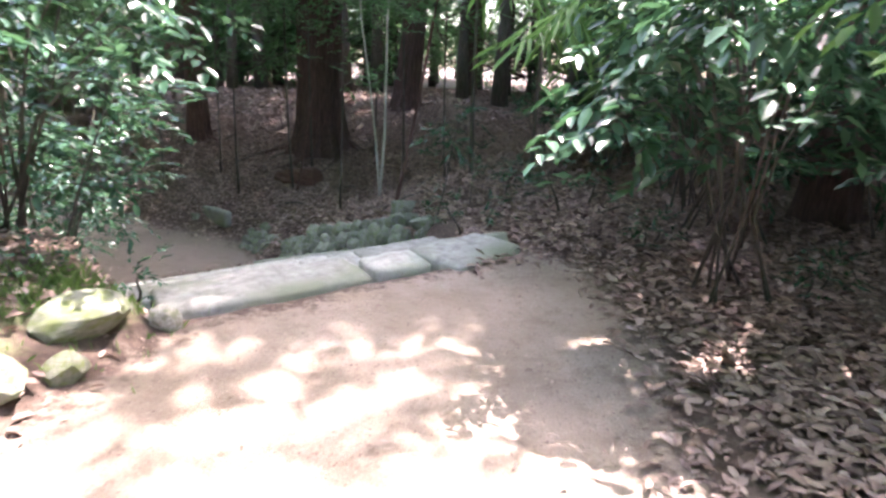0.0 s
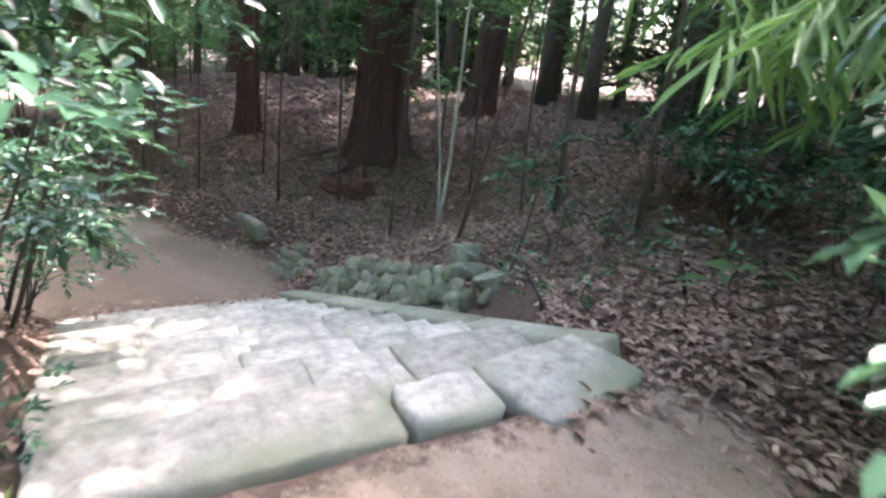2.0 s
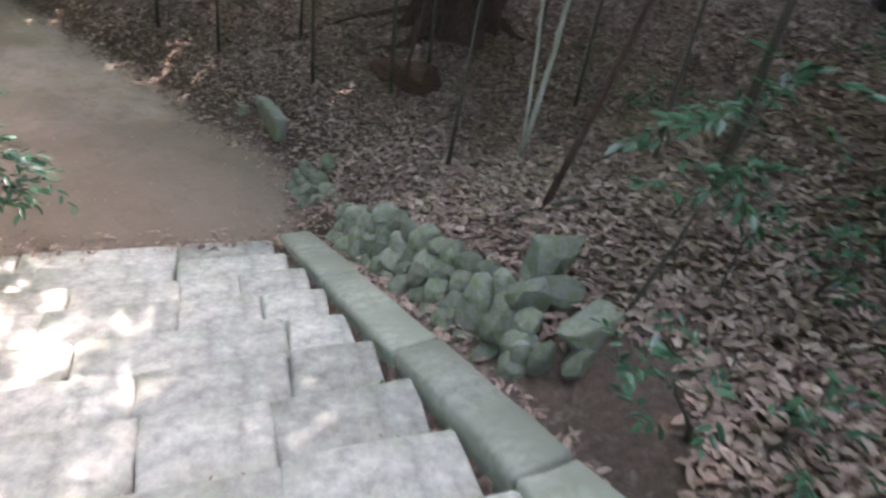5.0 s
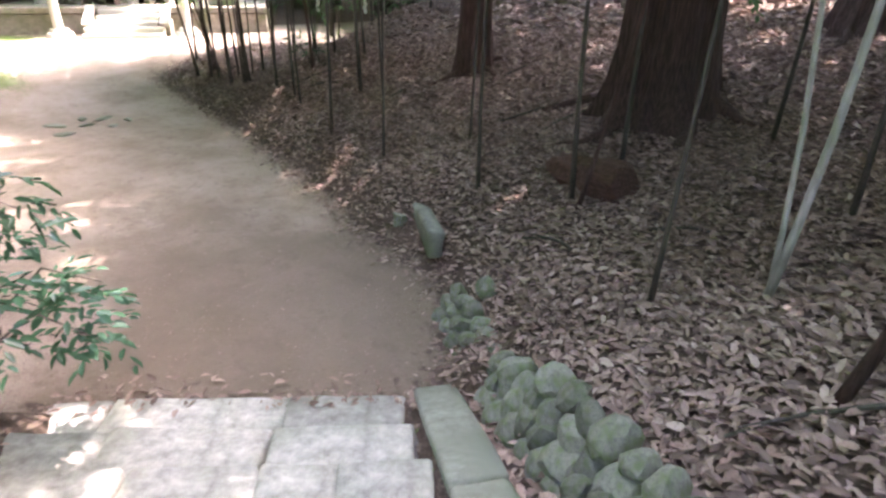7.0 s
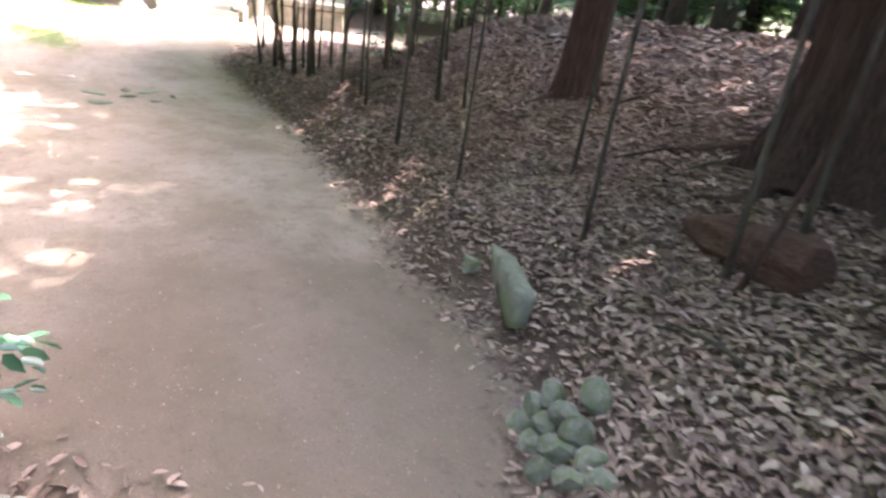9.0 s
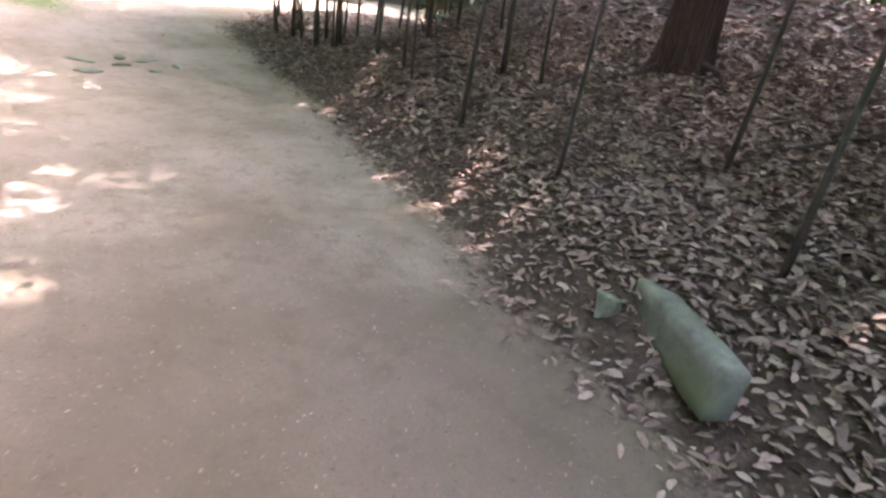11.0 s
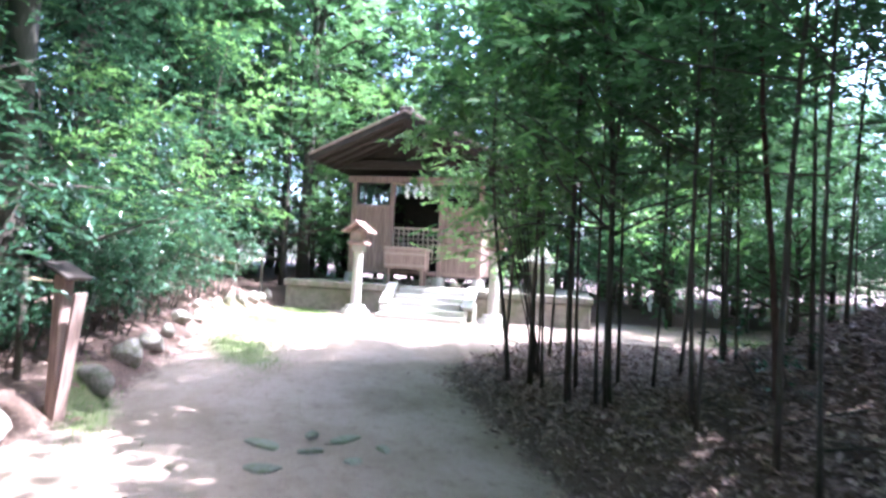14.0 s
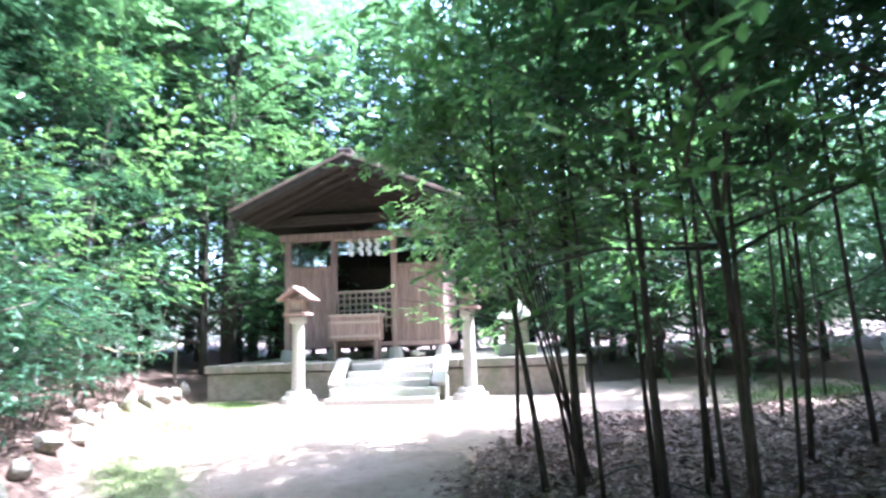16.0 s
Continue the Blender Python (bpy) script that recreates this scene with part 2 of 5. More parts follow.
def tube(points, radii, sides=8, wobble=0.0, rng=None, cap=True):
    """Vertices and faces of a tapered tube along points."""
    pts = [Vector(p) for p in points]
    verts, faces = [], []
    for i, (p, r) in enumerate(zip(pts, radii)):
        d = (pts[min(i + 1, len(pts) - 1)] - pts[max(i - 1, 0)]).normalized()
        a = d.cross(Vector((0.37, 0.93, 0.05))).normalized()
        b = d.cross(a)
        for k in range(sides):
            w = 1 + (rng.uniform(-wobble, wobble) if wobble else 0)
            t = 2 * math.pi * k / sides
            verts.append(p + (a * math.cos(t) + b * math.sin(t)) * r * w)
    for i in range(len(pts) - 1):
        for k in range(sides):
            k2 = (k + 1) % sides
            faces.append((i * sides + k, i * sides + k2, (i + 1) * sides + k2, (i + 1) * sides + k))
    if cap:
        faces.append(tuple(range(sides))[::-1])
        faces.append(tuple((len(pts) - 1) * sides + k for k in range(sides)))
    return verts, faces


def merged(pieces):
    verts, faces = [], []
    for v, f in pieces:
        n = len(verts)
        verts += v
        faces += [tuple(i + n for i in q) for q in f]
    return verts, faces


def rock_mesh(name, mat, seed, rough=0.25, sub=2):
    bm = bmesh.new()
    bmesh.ops.create_icosphere(bm, subdivisions=sub, radius=1.0)
    off = Vector((seed * 3.7, seed * 1.3, seed * 2.1))
    for v in bm.verts:
        n = noise.noise(v.co * 0.9 + off) + 0.5 * noise.noise(v.co * 2.1 + off)
        v.co *= 1 + rough * n
    cutter = random.Random(seed)
    for _ in range(9 if sub > 2 else 6):
        d = Vector((cutter.gauss(0, 1), cutter.gauss(0, 1), cutter.gauss(0, 1))).normalized()
        lim = cutter.uniform(0.5, 0.8)
        for v in bm.verts:
            over = v.co.dot(d) - lim
            if over > 0:
                v.co -= d * over * 0.92
    me = bpy.data.meshes.new(name)
    bm.to_mesh(me)
    bm.free()
    me.materials.append(mat)
    return me


def leaf_arrays(P, D, U, L, W, near=False):
    """Vertices and faces of leaves at P that point along D with upper side U; near leaves have a rounder outline."""
    D = D / np.linalg.norm(D, axis=1, keepdims=True)
    S = np.cross(D, U)
    S /= np.linalg.norm(S, axis=1, keepdims=True) + 1e-9
    N = np.cross(S, D)
    L, W = L[:, None], W[:, None]
    n = len(P)
    if near:
        rows = [P, P + D * L * 0.28 + S * W * 0.46 + N * W * 0.12, P + D * L * 0.68 + S * W * 0.42 + N * W * 0.10, P + D * L - N * L * 0.10,
                P + D * L * 0.68 - S * W * 0.42 + N * W * 0.10, P + D * L * 0.28 - S * W * 0.46 + N * W * 0.12]
        V = np.stack(rows, 1).reshape(-1, 3)
        b = np.arange(n)[:, None] * 6
        F = np.concatenate([b + [0, 1, 2, 3], b + [0, 3, 4, 5]])
    else:
        V = np.stack([P, P + D * L * 0.45 + S * W * 0.5 + N * W * 0.12, P + D * L - N * L * 0.08, P + D * L * 0.45 - S * W * 0.5 + N * W * 0.12], 1).reshape(-1, 3)
        b = np.arange(n)[:, None] * 4
        F = np.concatenate([b + [0, 1, 2], b + [0, 2, 3]])
    return V, F


def array_mesh(name, V, F, mat):
    me = bpy.data.meshes.new(name)
    k = F.shape[1]
    me.vertices.add(len(V))
    me.vertices.foreach_set("co", np.ascontiguousarray(V, np.float32).ravel())
    me.loops.add(F.size)
    me.loops.foreach_set("vertex_index", F.astype(np.int32).ravel())
    me.polygons.add(len(F))
    me.polygons.foreach_set("loop_start", np.arange(0, F.size, k, dtype=np.int32))
    me.materials.append(mat)
    me.update(calc_edges=True)
    me.validate()
    return me


def twig_leaves(R, starts, dirs, twig, per, size, ratio=0.42, near=False, droop=0.25):
    """Leaves set alternately along twigs."""
    m = len(starts)
    dirs = dirs / np.linalg.norm(dirs, axis=1, keepdims=True)
    side = np.cross(dirs, [0, 0, 1.0]) + R.normal(0, 0.12, (m, 3))
    side /= np.linalg.norm(side, axis=1, keepdims=True) + 1e-9
    P, D, U = [], [], []
    for k in range(per):
        f = (k + 0.6) / per
        s = 1 if k % 2 else -1
        p = starts + dirs * (twig * f)[:, None] + np.array([0, 0, -1.0]) * (droop * twig * f * f)[:, None]
        d = dirs * (0.55 + 0.5 * f) + side * s * (0.85 - 0.5 * f) + R.normal(0, 0.16, (m, 3)) + [0, 0, -droop * 0.6]
        u = np.array([0, 0, 1.0]) + R.normal(0, 0.28, (m, 3))
        P.append(p), D.append(d), U.append(u)
    P, D, U = np.concatenate(P), np.concatenate(D), np.concatenate(U)
    L = size * R.uniform(0.65, 1.2, len(P))
    return leaf_arrays(P, D, U, L, L * ratio * R.uniform(0.8, 1.2, len(P)), near)


# ---------------------------------------------------------------- plan
LOWER = [(-2.45, 7.85), (-2.78, 8.5), (-3.1, 8.95), (-3.65, 9.25), (-4.6, 9.55), (-5.5, 10.1), (-6.5, 10.45), (-8.5, 11.3), (-10.2, 11.85), (-12.6, 12.5), (-13.3, 13.4), (-13.85, 14.9),
         (-13.8, 15.9), (-12.9, 17.1), (-11.5, 21.5), (-15.0, 24.0), (-18.0, 18.0), (-22.5, 13.2), (-20.0, 11.9), (-17.0, 10.2), (-13.7, 8.9), (-12.4, 8.2), (-10.5, 7.2), (-7.0, 6.1), (-4.6, 5.9), (-4.27, 6.47)]
UPPER = [(1.0, -8.0), (1.02, 1.9), (1.17, 2.6), (1.2, 3.4), (1.12, 4.2), (0.7, 4.75), (0.5, 4.43), (0.1, 4.1), (-0.5, 3.75), (-0.9, 3.32), (-1.37, 3.03), (-1.5, 2.6), (-1.6, 2.2), (-1.65, 1.4), (-2.0, -8.0)]
STAIR = [(-1.37, 3.03), (0.55, 4.5), (0.64, 4.89), (-0.41, 6.23), (-2.25, 7.98), (-2.45, 7.85), (-4.27, 6.47)]
S_TOP, S_E, S_N = np.array([-1.37, 3.03]), np.array([0.803, 0.596]), np.array([-0.596, 0.803])
ROWS_N, TREAD, RISER = 11, 0.402, 0.137


def sdf(x, y, poly):
    """Distance to a polygon's edge, negative inside."""
    best, inside = np.full(x.shape, 1e9), np.zeros(x.shape, bool)
    for (ax, ay), (bx, by) in zip(poly, poly[1:] + poly[:1]):
        ex, ey = bx - ax, by - ay
        t = np.clip(((x - ax) * ex + (y - ay) * ey) / (ex * ex + ey * ey), 0, 1)
        best = np.minimum(best, np.hypot(x - ax - t * ex, y - ay - t * ey))
        hit = ((ay > y) != (by > y)) & (x < (bx - ax) * (y - ay) / ((by - ay) or 1e-9) + ax)
        inside ^= hit
    return np.where(inside, -best, best)


def smooth(a, b, v):
    t = np.clip((v - a) / (b - a), 0, 1)
    return t * t * (3 - 2 * t)


def ripple(x, y, f):
    return np.sin(x * f + 1.3 * np.sin(y * f * 0.7)) * np.sin(y * f * 1.1 + 1.7 * np.sin(x * f * 0.6 + 1))


def lie(x, y):
    """Ground height and the distance from paths and stairs."""
    x, y = np.asarray(x, float), np.asarray(y, float)
    dl, du, ds = sdf(x, y, LOWER), sdf(x, y, UPPER), sdf(x, y, STAIR)
    d = np.minimum(np.minimum(dl, du), ds)
    n = (x - S_TOP[0]) * S_N[0] + (y - S_TOP[1]) * S_N[1]
    e = (x - S_TOP[0]) * S_E[0] + (y - S_TOP[1]) * S_E[1]
    v = np.clip(n / 4.55, 0, 1)
    z = -1.37 * v
    along = -(x + 10.5) * 0.85 + (y - 10.0) * 0.5
    z = z + 0.41 * smooth(0.0, 6.5, along) * smooth(-9.5, -10.5, x)
    # under the stairs the earth lies lower than the stones
    z = z - 0.16 * smooth(0.0, -0.15, ds) * (e < 2.46 - 0.146 * n) * (du > 0.02)
    out = np.maximum(d, 0)
    steep = 0.12 + 0.28 * smooth(1.2, 3.0, n)
    # the wood beside stairs and lower path climbs away from them
    side = smooth(-0.7, 0.7, e - 0.9 + 0.67 * np.maximum(n - 4.2, 0)) * smooth(-0.5, 2.0, n)
    flat = 1 - 0.8 * side * smooth(-8.5, -11.5, x)
    z = z + flat * (steep * (1 - np.exp(-out / 0.45)) + 0.085 * np.minimum(out, 6) * (0.35 + 0.65 * smooth(0.5, 3, n)) + side * 0.19 * np.minimum(out, 5))
    west = smooth(0.0, -0.35, e) * smooth(2.9, 1.2, n)
    z = z + west * (1.37 * v * smooth(0.0, 0.4, out) + 0.16 * (1 - np.exp(-out / 0.3)))
    z = z + 0.02 * ripple(x, y, 2.1) * smooth(0, 0.6, out) + 0.008 * ripple(x + 3, y, 4.3) + 0.25 * smooth(6, 20, out) * ripple(x, y, 0.21)
    return z, d


def ground_at(x, y):
    return float(lie(np.array([x]), np.array([y]))[0][0])


def axis(lo, hi, step, far):
    mid = np.arange(lo, hi + step / 2, step)
    grow = [step]
    while sum(grow) < far:
        grow.append(grow[-1] * 1.25)
    g = np.cumsum(grow)
    return np.concatenate([lo - g[::-1], mid, hi + g])


def build_ground():
    xs, ys = axis(-20.0, 4.0, 0.075, 500), axis(-1.5, 18.0, 0.075, 500)
    X, Y = np.meshgrid(xs, ys)
    Z, d = lie(X.ravel(), Y.ravel())
    V = np.stack([X.ravel(), Y.ravel(), Z], 1)
    w = len(xs)
    i = (np.arange(len(ys) - 1)[:, None] * w + np.arange(w - 1)).ravel()
    F = np.stack([i, i + 1, i + w + 1, i + w], 1)
    me = array_mesh("ground", V, F, MAT["earth"])
    me.polygons.foreach_set("use_smooth", [True] * len(F))
    soil = 0.5 + d * 0.95
    strip = sdf(X.ravel(), Y.ravel(), STAIR)
    soil = np.where(strip < 0, 0.55, soil)
    gr = np.zeros(len(V))
    for cx, cy, rx, ry in ((-17.3, 11.2, 2.6, 1.0), (-14.9, 10.3, 1.6, 0.6), (-19.6, 12.7, 1.6, 0.9), (-12.4, 20.0, 1.5, 2.5), (-12.6, 8.4, 1.2, 0.35), (-2.0, 2.9, 0.55, 0.5), (-2.2, 2.2, 0.5, 0.6)):
        gr = np.maximum(gr, 0.75 * np.exp(-(((X.ravel() - cx) / rx) ** 2 + ((Y.ravel() - cy) / ry) ** 2)))
    stair_foot = np.exp(-((X.ravel() + 4.0) / 1.7) ** 2 - ((Y.ravel() - 7.9) / 1.5) ** 2)
    col = np.stack([np.clip(soil, 0, 1), gr, stair_foot, gr * 0 + 1], 1)
    at = me.color_attributes.new("cover", "FLOAT_COLOR", "POINT")
    at.data.foreach_set("color", col.astype(np.float32).ravel())
    ob = new("ground", me)
    tagged(ob, "pinkish trodden sand path among brown leaf mould", "ground", kind="structure")


build_ground()


rnd = random.Random(7)


def stair_point(e, n, z):
    p = S_TOP + e * S_E + n * S_N
    return Vector((p[0], p[1], z))


STAIR_TURN = math.degrees(math.atan2(S_E[1], S_E[0]))


# ---------------------------------------------------------------- stone stairs of the hillside path
JOINTS = {1: (-0.15, 1.02, 1.51), 2: (-0.2, 0.78, 1.45, 1.86), 3: (-0.2, 0.34, 0.92, 1.54), 4: (-0.22, 0.3, 1.05, 1.54), 5: (-0.24, 0.35, 1.0, 1.65), 6: (-0.26, 0.68, 1.68),
          7: (-0.28, 0.45, 1.14, 1.59), 8: (-0.3, 0.5, 1.11, 1.48), 9: (-0.32, 0.24, 1.07), 10: (-0.34, 0.04, 1.08)}


def worn_block(size, rng, bevel=0.022, wear=0.02):
    """A hewn stone with rounded edges and an uneven surface."""
    bm = boxed((0, 0, 0), size, None, bevel, 0.012, rng)
    bmesh.ops.subdivide_edges(bm, edges=[q for q in bm.edges if q.calc_length() > 0.16], cuts=3, use_grid_fill=True)
    off = Vector((rng.uniform(0, 50), rng.uniform(0, 50), 0))
    for v in bm.verts:
        v.co += Vector((noise.noise(v.co * 5 + off), noise.noise(v.co * 5 - off), noise.noise(v.co * 6 + off * 2) * 0.7)) * wear
    for f in bm.faces:
        f.smooth = True
    return bm


def build_stairs():
    rng = random.Random(11)
    root = thing("stone_stairs", Matrix.Translation((S_TOP[0], S_TOP[1], 0)) @ pose(0, 0, 0, 0, 0, STAIR_TURN), "worn grey-green stone stairs with mossy joints, descending the bank", "stairs")
    # head of the stairs: a long sill stone, a small raised block and a broad corner slab
    for e, n, z, size, turn, tilt in ((0.55, 0.31, 0.035, (1.3, 0.5, 0.2), -1.5, 0.5), (1.46, 0.22, 0.055, (0.44, 0.3, 0.2), -3, 1.5), (2.12, 0.22, 0.045, (0.78, 0.55, 0.18), 12, -1.0)):
        ob = part("step_stone", worn_block(size, rng, 0.03, 0.035), MAT["step"], root)
        ob.matrix_basis = pose(e, n, z - size[2] / 2, tilt, tilt, turn)
    for k in range(1, ROWS_N):
        front, z = 0.56 + TREAD * k, 0.03 - RISER * k
        cuts = [*JOINTS[k], 2.37 - 0.146 * (front - 0.6)]
        loose = 1.0 if k < 4 else 0.4
        for a, b in zip(cuts, cuts[1:]):
            depth = TREAD + 0.1
            ob = part("step_stone", worn_block((b - a - 0.004, depth, 0.2), rng, 0.016, 0.018 + 0.008 * loose), MAT["step"], root)
            ob.matrix_basis = pose((a + b) / 2, front - depth / 2 + rng.uniform(-0.03, 0.02) * loose, z - 0.1 + rng.uniform(-0.014, 0.014) * loose, rng.uniform(-1, 1) * loose, rng.uniform(-0.8, 0.8) * loose, rng.uniform(-1.6, 1.6) * loose)
    # sloping slabs along the open side
    edges = [0.36, 1.45, 2.45, 3.55, 4.62]
    slope = math.degrees(math.atan2(-1.37, 4.3))
    for a, b in zip(edges, edges[1:]):
        mid, run = (a + b) / 2, (b - a) / math.cos(radians(slope)) - 0.008
        e = 2.45 - 0.146 * (mid - 0.4) + 0.135
        ob = part("edge_slab", worn_block((0.28, run, 0.2), rng, 0.02, 0.012), MAT["slab"], root, "smooth sloping edge slab")
        z = 0.05 - 1.37 * (mid - 0.36) / 4.26
        ob.matrix_basis = Matrix.Translation((e, mid, z - 0.1)) @ pose(0, 0, 0, slope, 0, 8.3)


build_stairs()

COBBLES = [rock_mesh("cobble", MAT["cobble"], i + 1, 0.22) for i in range(7)]


def angular_mesh(seed):
    """A broken, angular stone about one unit across."""
    rng = random.Random(seed)
    bm = boxed((0, 0, 0), (1.6, 1.4, 1.5), None, 0.0, 0.52, rng)
    bmesh.ops.subdivide_edges(bm, edges=bm.edges[:], cuts=3, use_grid_fill=True)
    for v in bm.verts:
        v.co += Vector((noise.noise(v.co * 1.4 + Vector((seed, 0, 0))), noise.noise(v.co * 1.4 + Vector((0, seed, 0))), noise.noise(v.co * 1.4 + Vector((0, 0, seed))))) * 0.22
    bmesh.ops.bevel(bm, geom=[e for e in bm.edges if e.calc_face_angle(0) > 0.9], offset=0.06, segments=1, affect="EDGES")
    me = bpy.data.meshes.new("rock")
    bm.to_mesh(me)
    bm.free()
    me.materials.append(MAT["cobble"])
    return me


WALL_ROCKS = [angular_mesh(41 + i) for i in range(3)]
MOSSY = [rock_mesh("rock", MAT["mossy"], i + 50, 0.2, 3) for i in range(3)]
ROCKS = [rock_mesh("rock", MAT["rock"], i + 20, 0.32, 3) for i in range(6)]


def cobble_wall():
    rng = random.Random(5)
    root = thing("cobble_wall", Matrix(), "low leaning retaining wall of rounded mossy grey cobbles", "stone wall")
    for row in range(5):
        n = 2.12 + 0.07 * row
        while n < 5.45:
            w = rng.uniform(0.095, 0.135) * (1.0 - 0.12 * (n > 4.5))
            courses = 3.2 - 0.4 * max(n - 3.6, 0)
            if row < courses:
                e = 2.67 - 0.185 * (n - 2.05) + 0.05 + 0.06 * row - 0.08 * max(n - 4.7, 0)
                z = max(-0.301 * n - 0.03, -1.4) + 0.01 + 0.115 * row
                p = stair_point(e, n + w * 0.8, z)
                ob = new("cobble", rng.choice(COBBLES))
                ob.parent = root
                ob.matrix_basis = pose(p.x, p.y, p.z, rng.uniform(-20, 20), rng.uniform(-20, 20), STAIR_TURN + rng.uniform(-30, 30)) @ Matrix.Diagonal((w * 0.95, w * rng.uniform(0.85, 1.0), w * rng.uniform(0.85, 1.25), 1))
            n += w * 1.62


def rock(name, x, y, sx, sy, sz, turn, label, sink=0.35, mesh=None, z=None, tilt=0, group=""):
    ob = new(name, mesh or ROCKS[rnd.randrange(len(ROCKS))])
    zz = ground_at(x, y) if z is None else z
    ob.matrix_world = pose(x, y, zz + sz * (1 - sink * 2), tilt, tilt * 0.5, turn) @ Matrix.Diagonal((sx, sy, sz, 1))
    return tagged(ob, label, "rock", group)


cobble_wall()
rock("boulder", -0.48, 7.0, 0.2, 0.12, 0.15, 55, "angular grey-green stone standing at the wall's end", 0.34, WALL_ROCKS[0], tilt=14)
rock("boulder", -0.4, 6.78, 0.18, 0.13, 0.1, 20, "dark grey-green stone lying at the wall's end", 0.28, COBBLES[1])
rock("boulder", -0.24, 6.54, 0.19, 0.11, 0.11, 65, "pale angular grey stone among dead leaves", 0.25, WALL_ROCKS[1])
rock("boulder", -0.5, 6.42, 0.085, 0.05, 0.13, 30, "small grey stone set on edge in leaves", 0.25, COBBLES[4])
rock("boulder", -0.4, 6.36, 0.085, 0.05, 0.13, 36, "small grey stone set on edge in leaves", 0.25, COBBLES[5])
rock("boulder", -0.24, 6.36, 0.11, 0.08, 0.09, 70, "small grey-green stone among dead leaves", 0.3, COBBLES[2])
rock("boulder", -0.62, 6.62, 0.16, 0.13, 0.14, 40, "large rounded mossy cobble ending the wall", 0.3, COBBLES[3])
# stones at the head of the stairs
rock("boulder", -1.44, 2.93, 0.08, 0.07, 0.11, 20, "small whitish stone on the path's edge", 0.25)
rock("boulder", -1.7, 2.68, 0.25, 0.18, 0.13, 40, "broad rounded mossy boulder edging the sand path", 0.42, MOSSY[0])
rock("boulder", -1.6, 2.36, 0.1, 0.09, 0.1, 10, "small mossy rock edging the sand path", 0.3, MOSSY[1])
rock("boulder", -1.76, 2.12, 0.17, 0.15, 0.1, 80, "pale mossy rock edging the sand path", 0.3, MOSSY[2])
# edging stones of the lower path
long_stone = bpy.data.meshes.new("edging_stone")
bm = worn_block((0.78, 0.14, 0.26), random.Random(33), 0.02, 0.03)
bm.to_mesh(long_stone)
bm.free()
long_stone.materials.append(MAT["cobble"])
rock("boulder", -3.7, 9.44, 1, 1, 1, 137, "long low grey edging stone half under leaves", 0.5, long_stone, z=-1.12, tilt=4)
rock("boulder", -4.1, 9.56, 0.06, 0.05, 0.07, 10, "small upright grey edging stone", 0.2, WALL_ROCKS[1])
rock("boulder", -2.72, 8.82, 0.12, 0.1, 0.1, 120, "mossy grey stone at the path's edge", 0.35, COBBLES[3])
for i, (x, y, s) in enumerate(((-11.6, 7.65, 0.34), (-13.1, 8.45, 0.3), (-13.9, 8.75, 0.26), (-14.6, 9.1, 0.3), (-15.3, 9.35, 0.22), (-16.1, 9.6, 0.3), (-16.7, 9.95, 0.22), (-17.3, 10.1, 0.28), (-17.9, 10.45, 0.24), (-18.6, 10.8, 0.28),
                               (-19.2, 11.15, 0.22), (-19.8, 11.5, 0.26), (-20.4, 11.9, 0.24), (-21.0, 12.2, 0.26))):
    rock("boulder", x, y, s * 0.72, s * rnd.uniform(0.4, 0.65), s * rnd.uniform(0.45, 0.85), 40 * i, "weathered rock in a row edging the path", 0.25, group="edging rocks of the lower path")
for i, (x, y, s) in enumerate(((-11.03, 9.7, 0.2), (-10.45, 9.55, 0.19), (-10.7, 10.02, 0.12), (-10.89, 10.4, 0.17), (-10.35, 10.25, 0.12), (-11.1, 10.15, 0.13), (-10.55, 10.6, 0.11))):
    rock("flat_stone", x, y, s, s * 0.62, 0.03, 25 * i + 30, "flat grey stone set flush in the sand", 0.38, group="flat stones in the path", mesh=COBBLES[i % 7])


# ---------------------------------------------------------------- trees
def bent(h, r, lean, rng, steps=8, wave=0.12):
    pts, rad = [], []
    for i in range(steps + 1):
        f = i / steps
        pts.append((lean[0] * h * f + wave * math.sin(f * 5 + r * 90) * f, lean[1] * h * f + wave * math.cos(f * 4 + r * 50) * f, h * f))
        rad.append(r * (1 - 0.75 * f))
    rad[0] *= 1.25
    return pts, rad


def add_limbs(root, pts, rad, rng, count, lo, length, mat, rise=0.5, held=None):
    """Limbs that leave the trunk; returns their ends and ways, to carry leaves."""
    ends = []
    for i in range(count):
        f = rng.uniform(lo, 0.97)
        j = f * (len(pts) - 1)
        a, b = Vector(pts[int(j)]), Vector(pts[min(int(j) + 1, len(pts) - 1)])
        p = a.lerp(b, j % 1)
        t = rng.uniform(0, 6.28)
        d = Vector((math.cos(t), math.sin(t), rng.uniform(0.0, rise)))
        ln = length * rng.uniform(0.5, 1.1) * (1.15 - 0.5 * f)
        r0 = rad[int(j)] * 0.5
        mid = p + d * ln * 0.5 + Vector((rng.uniform(-1, 1), rng.uniform(-1, 1), rng.uniform(-0.3, 0.6))) * ln * 0.12
        end = mid + (d + Vector((rng.uniform(-0.4, 0.4), rng.uniform(-0.4, 0.4), rng.uniform(-0.3, 0.3)))).normalized() * ln * 0.5
        v, fc = tube([p, mid, end], [r0, r0 * 0.7, r0 * 0.25], 5)
        if held is None:
            raw("limb", v, fc, mat, root)
        else:
            held.append((v, fc))
        ends.append((p, mid, end))
    return ends


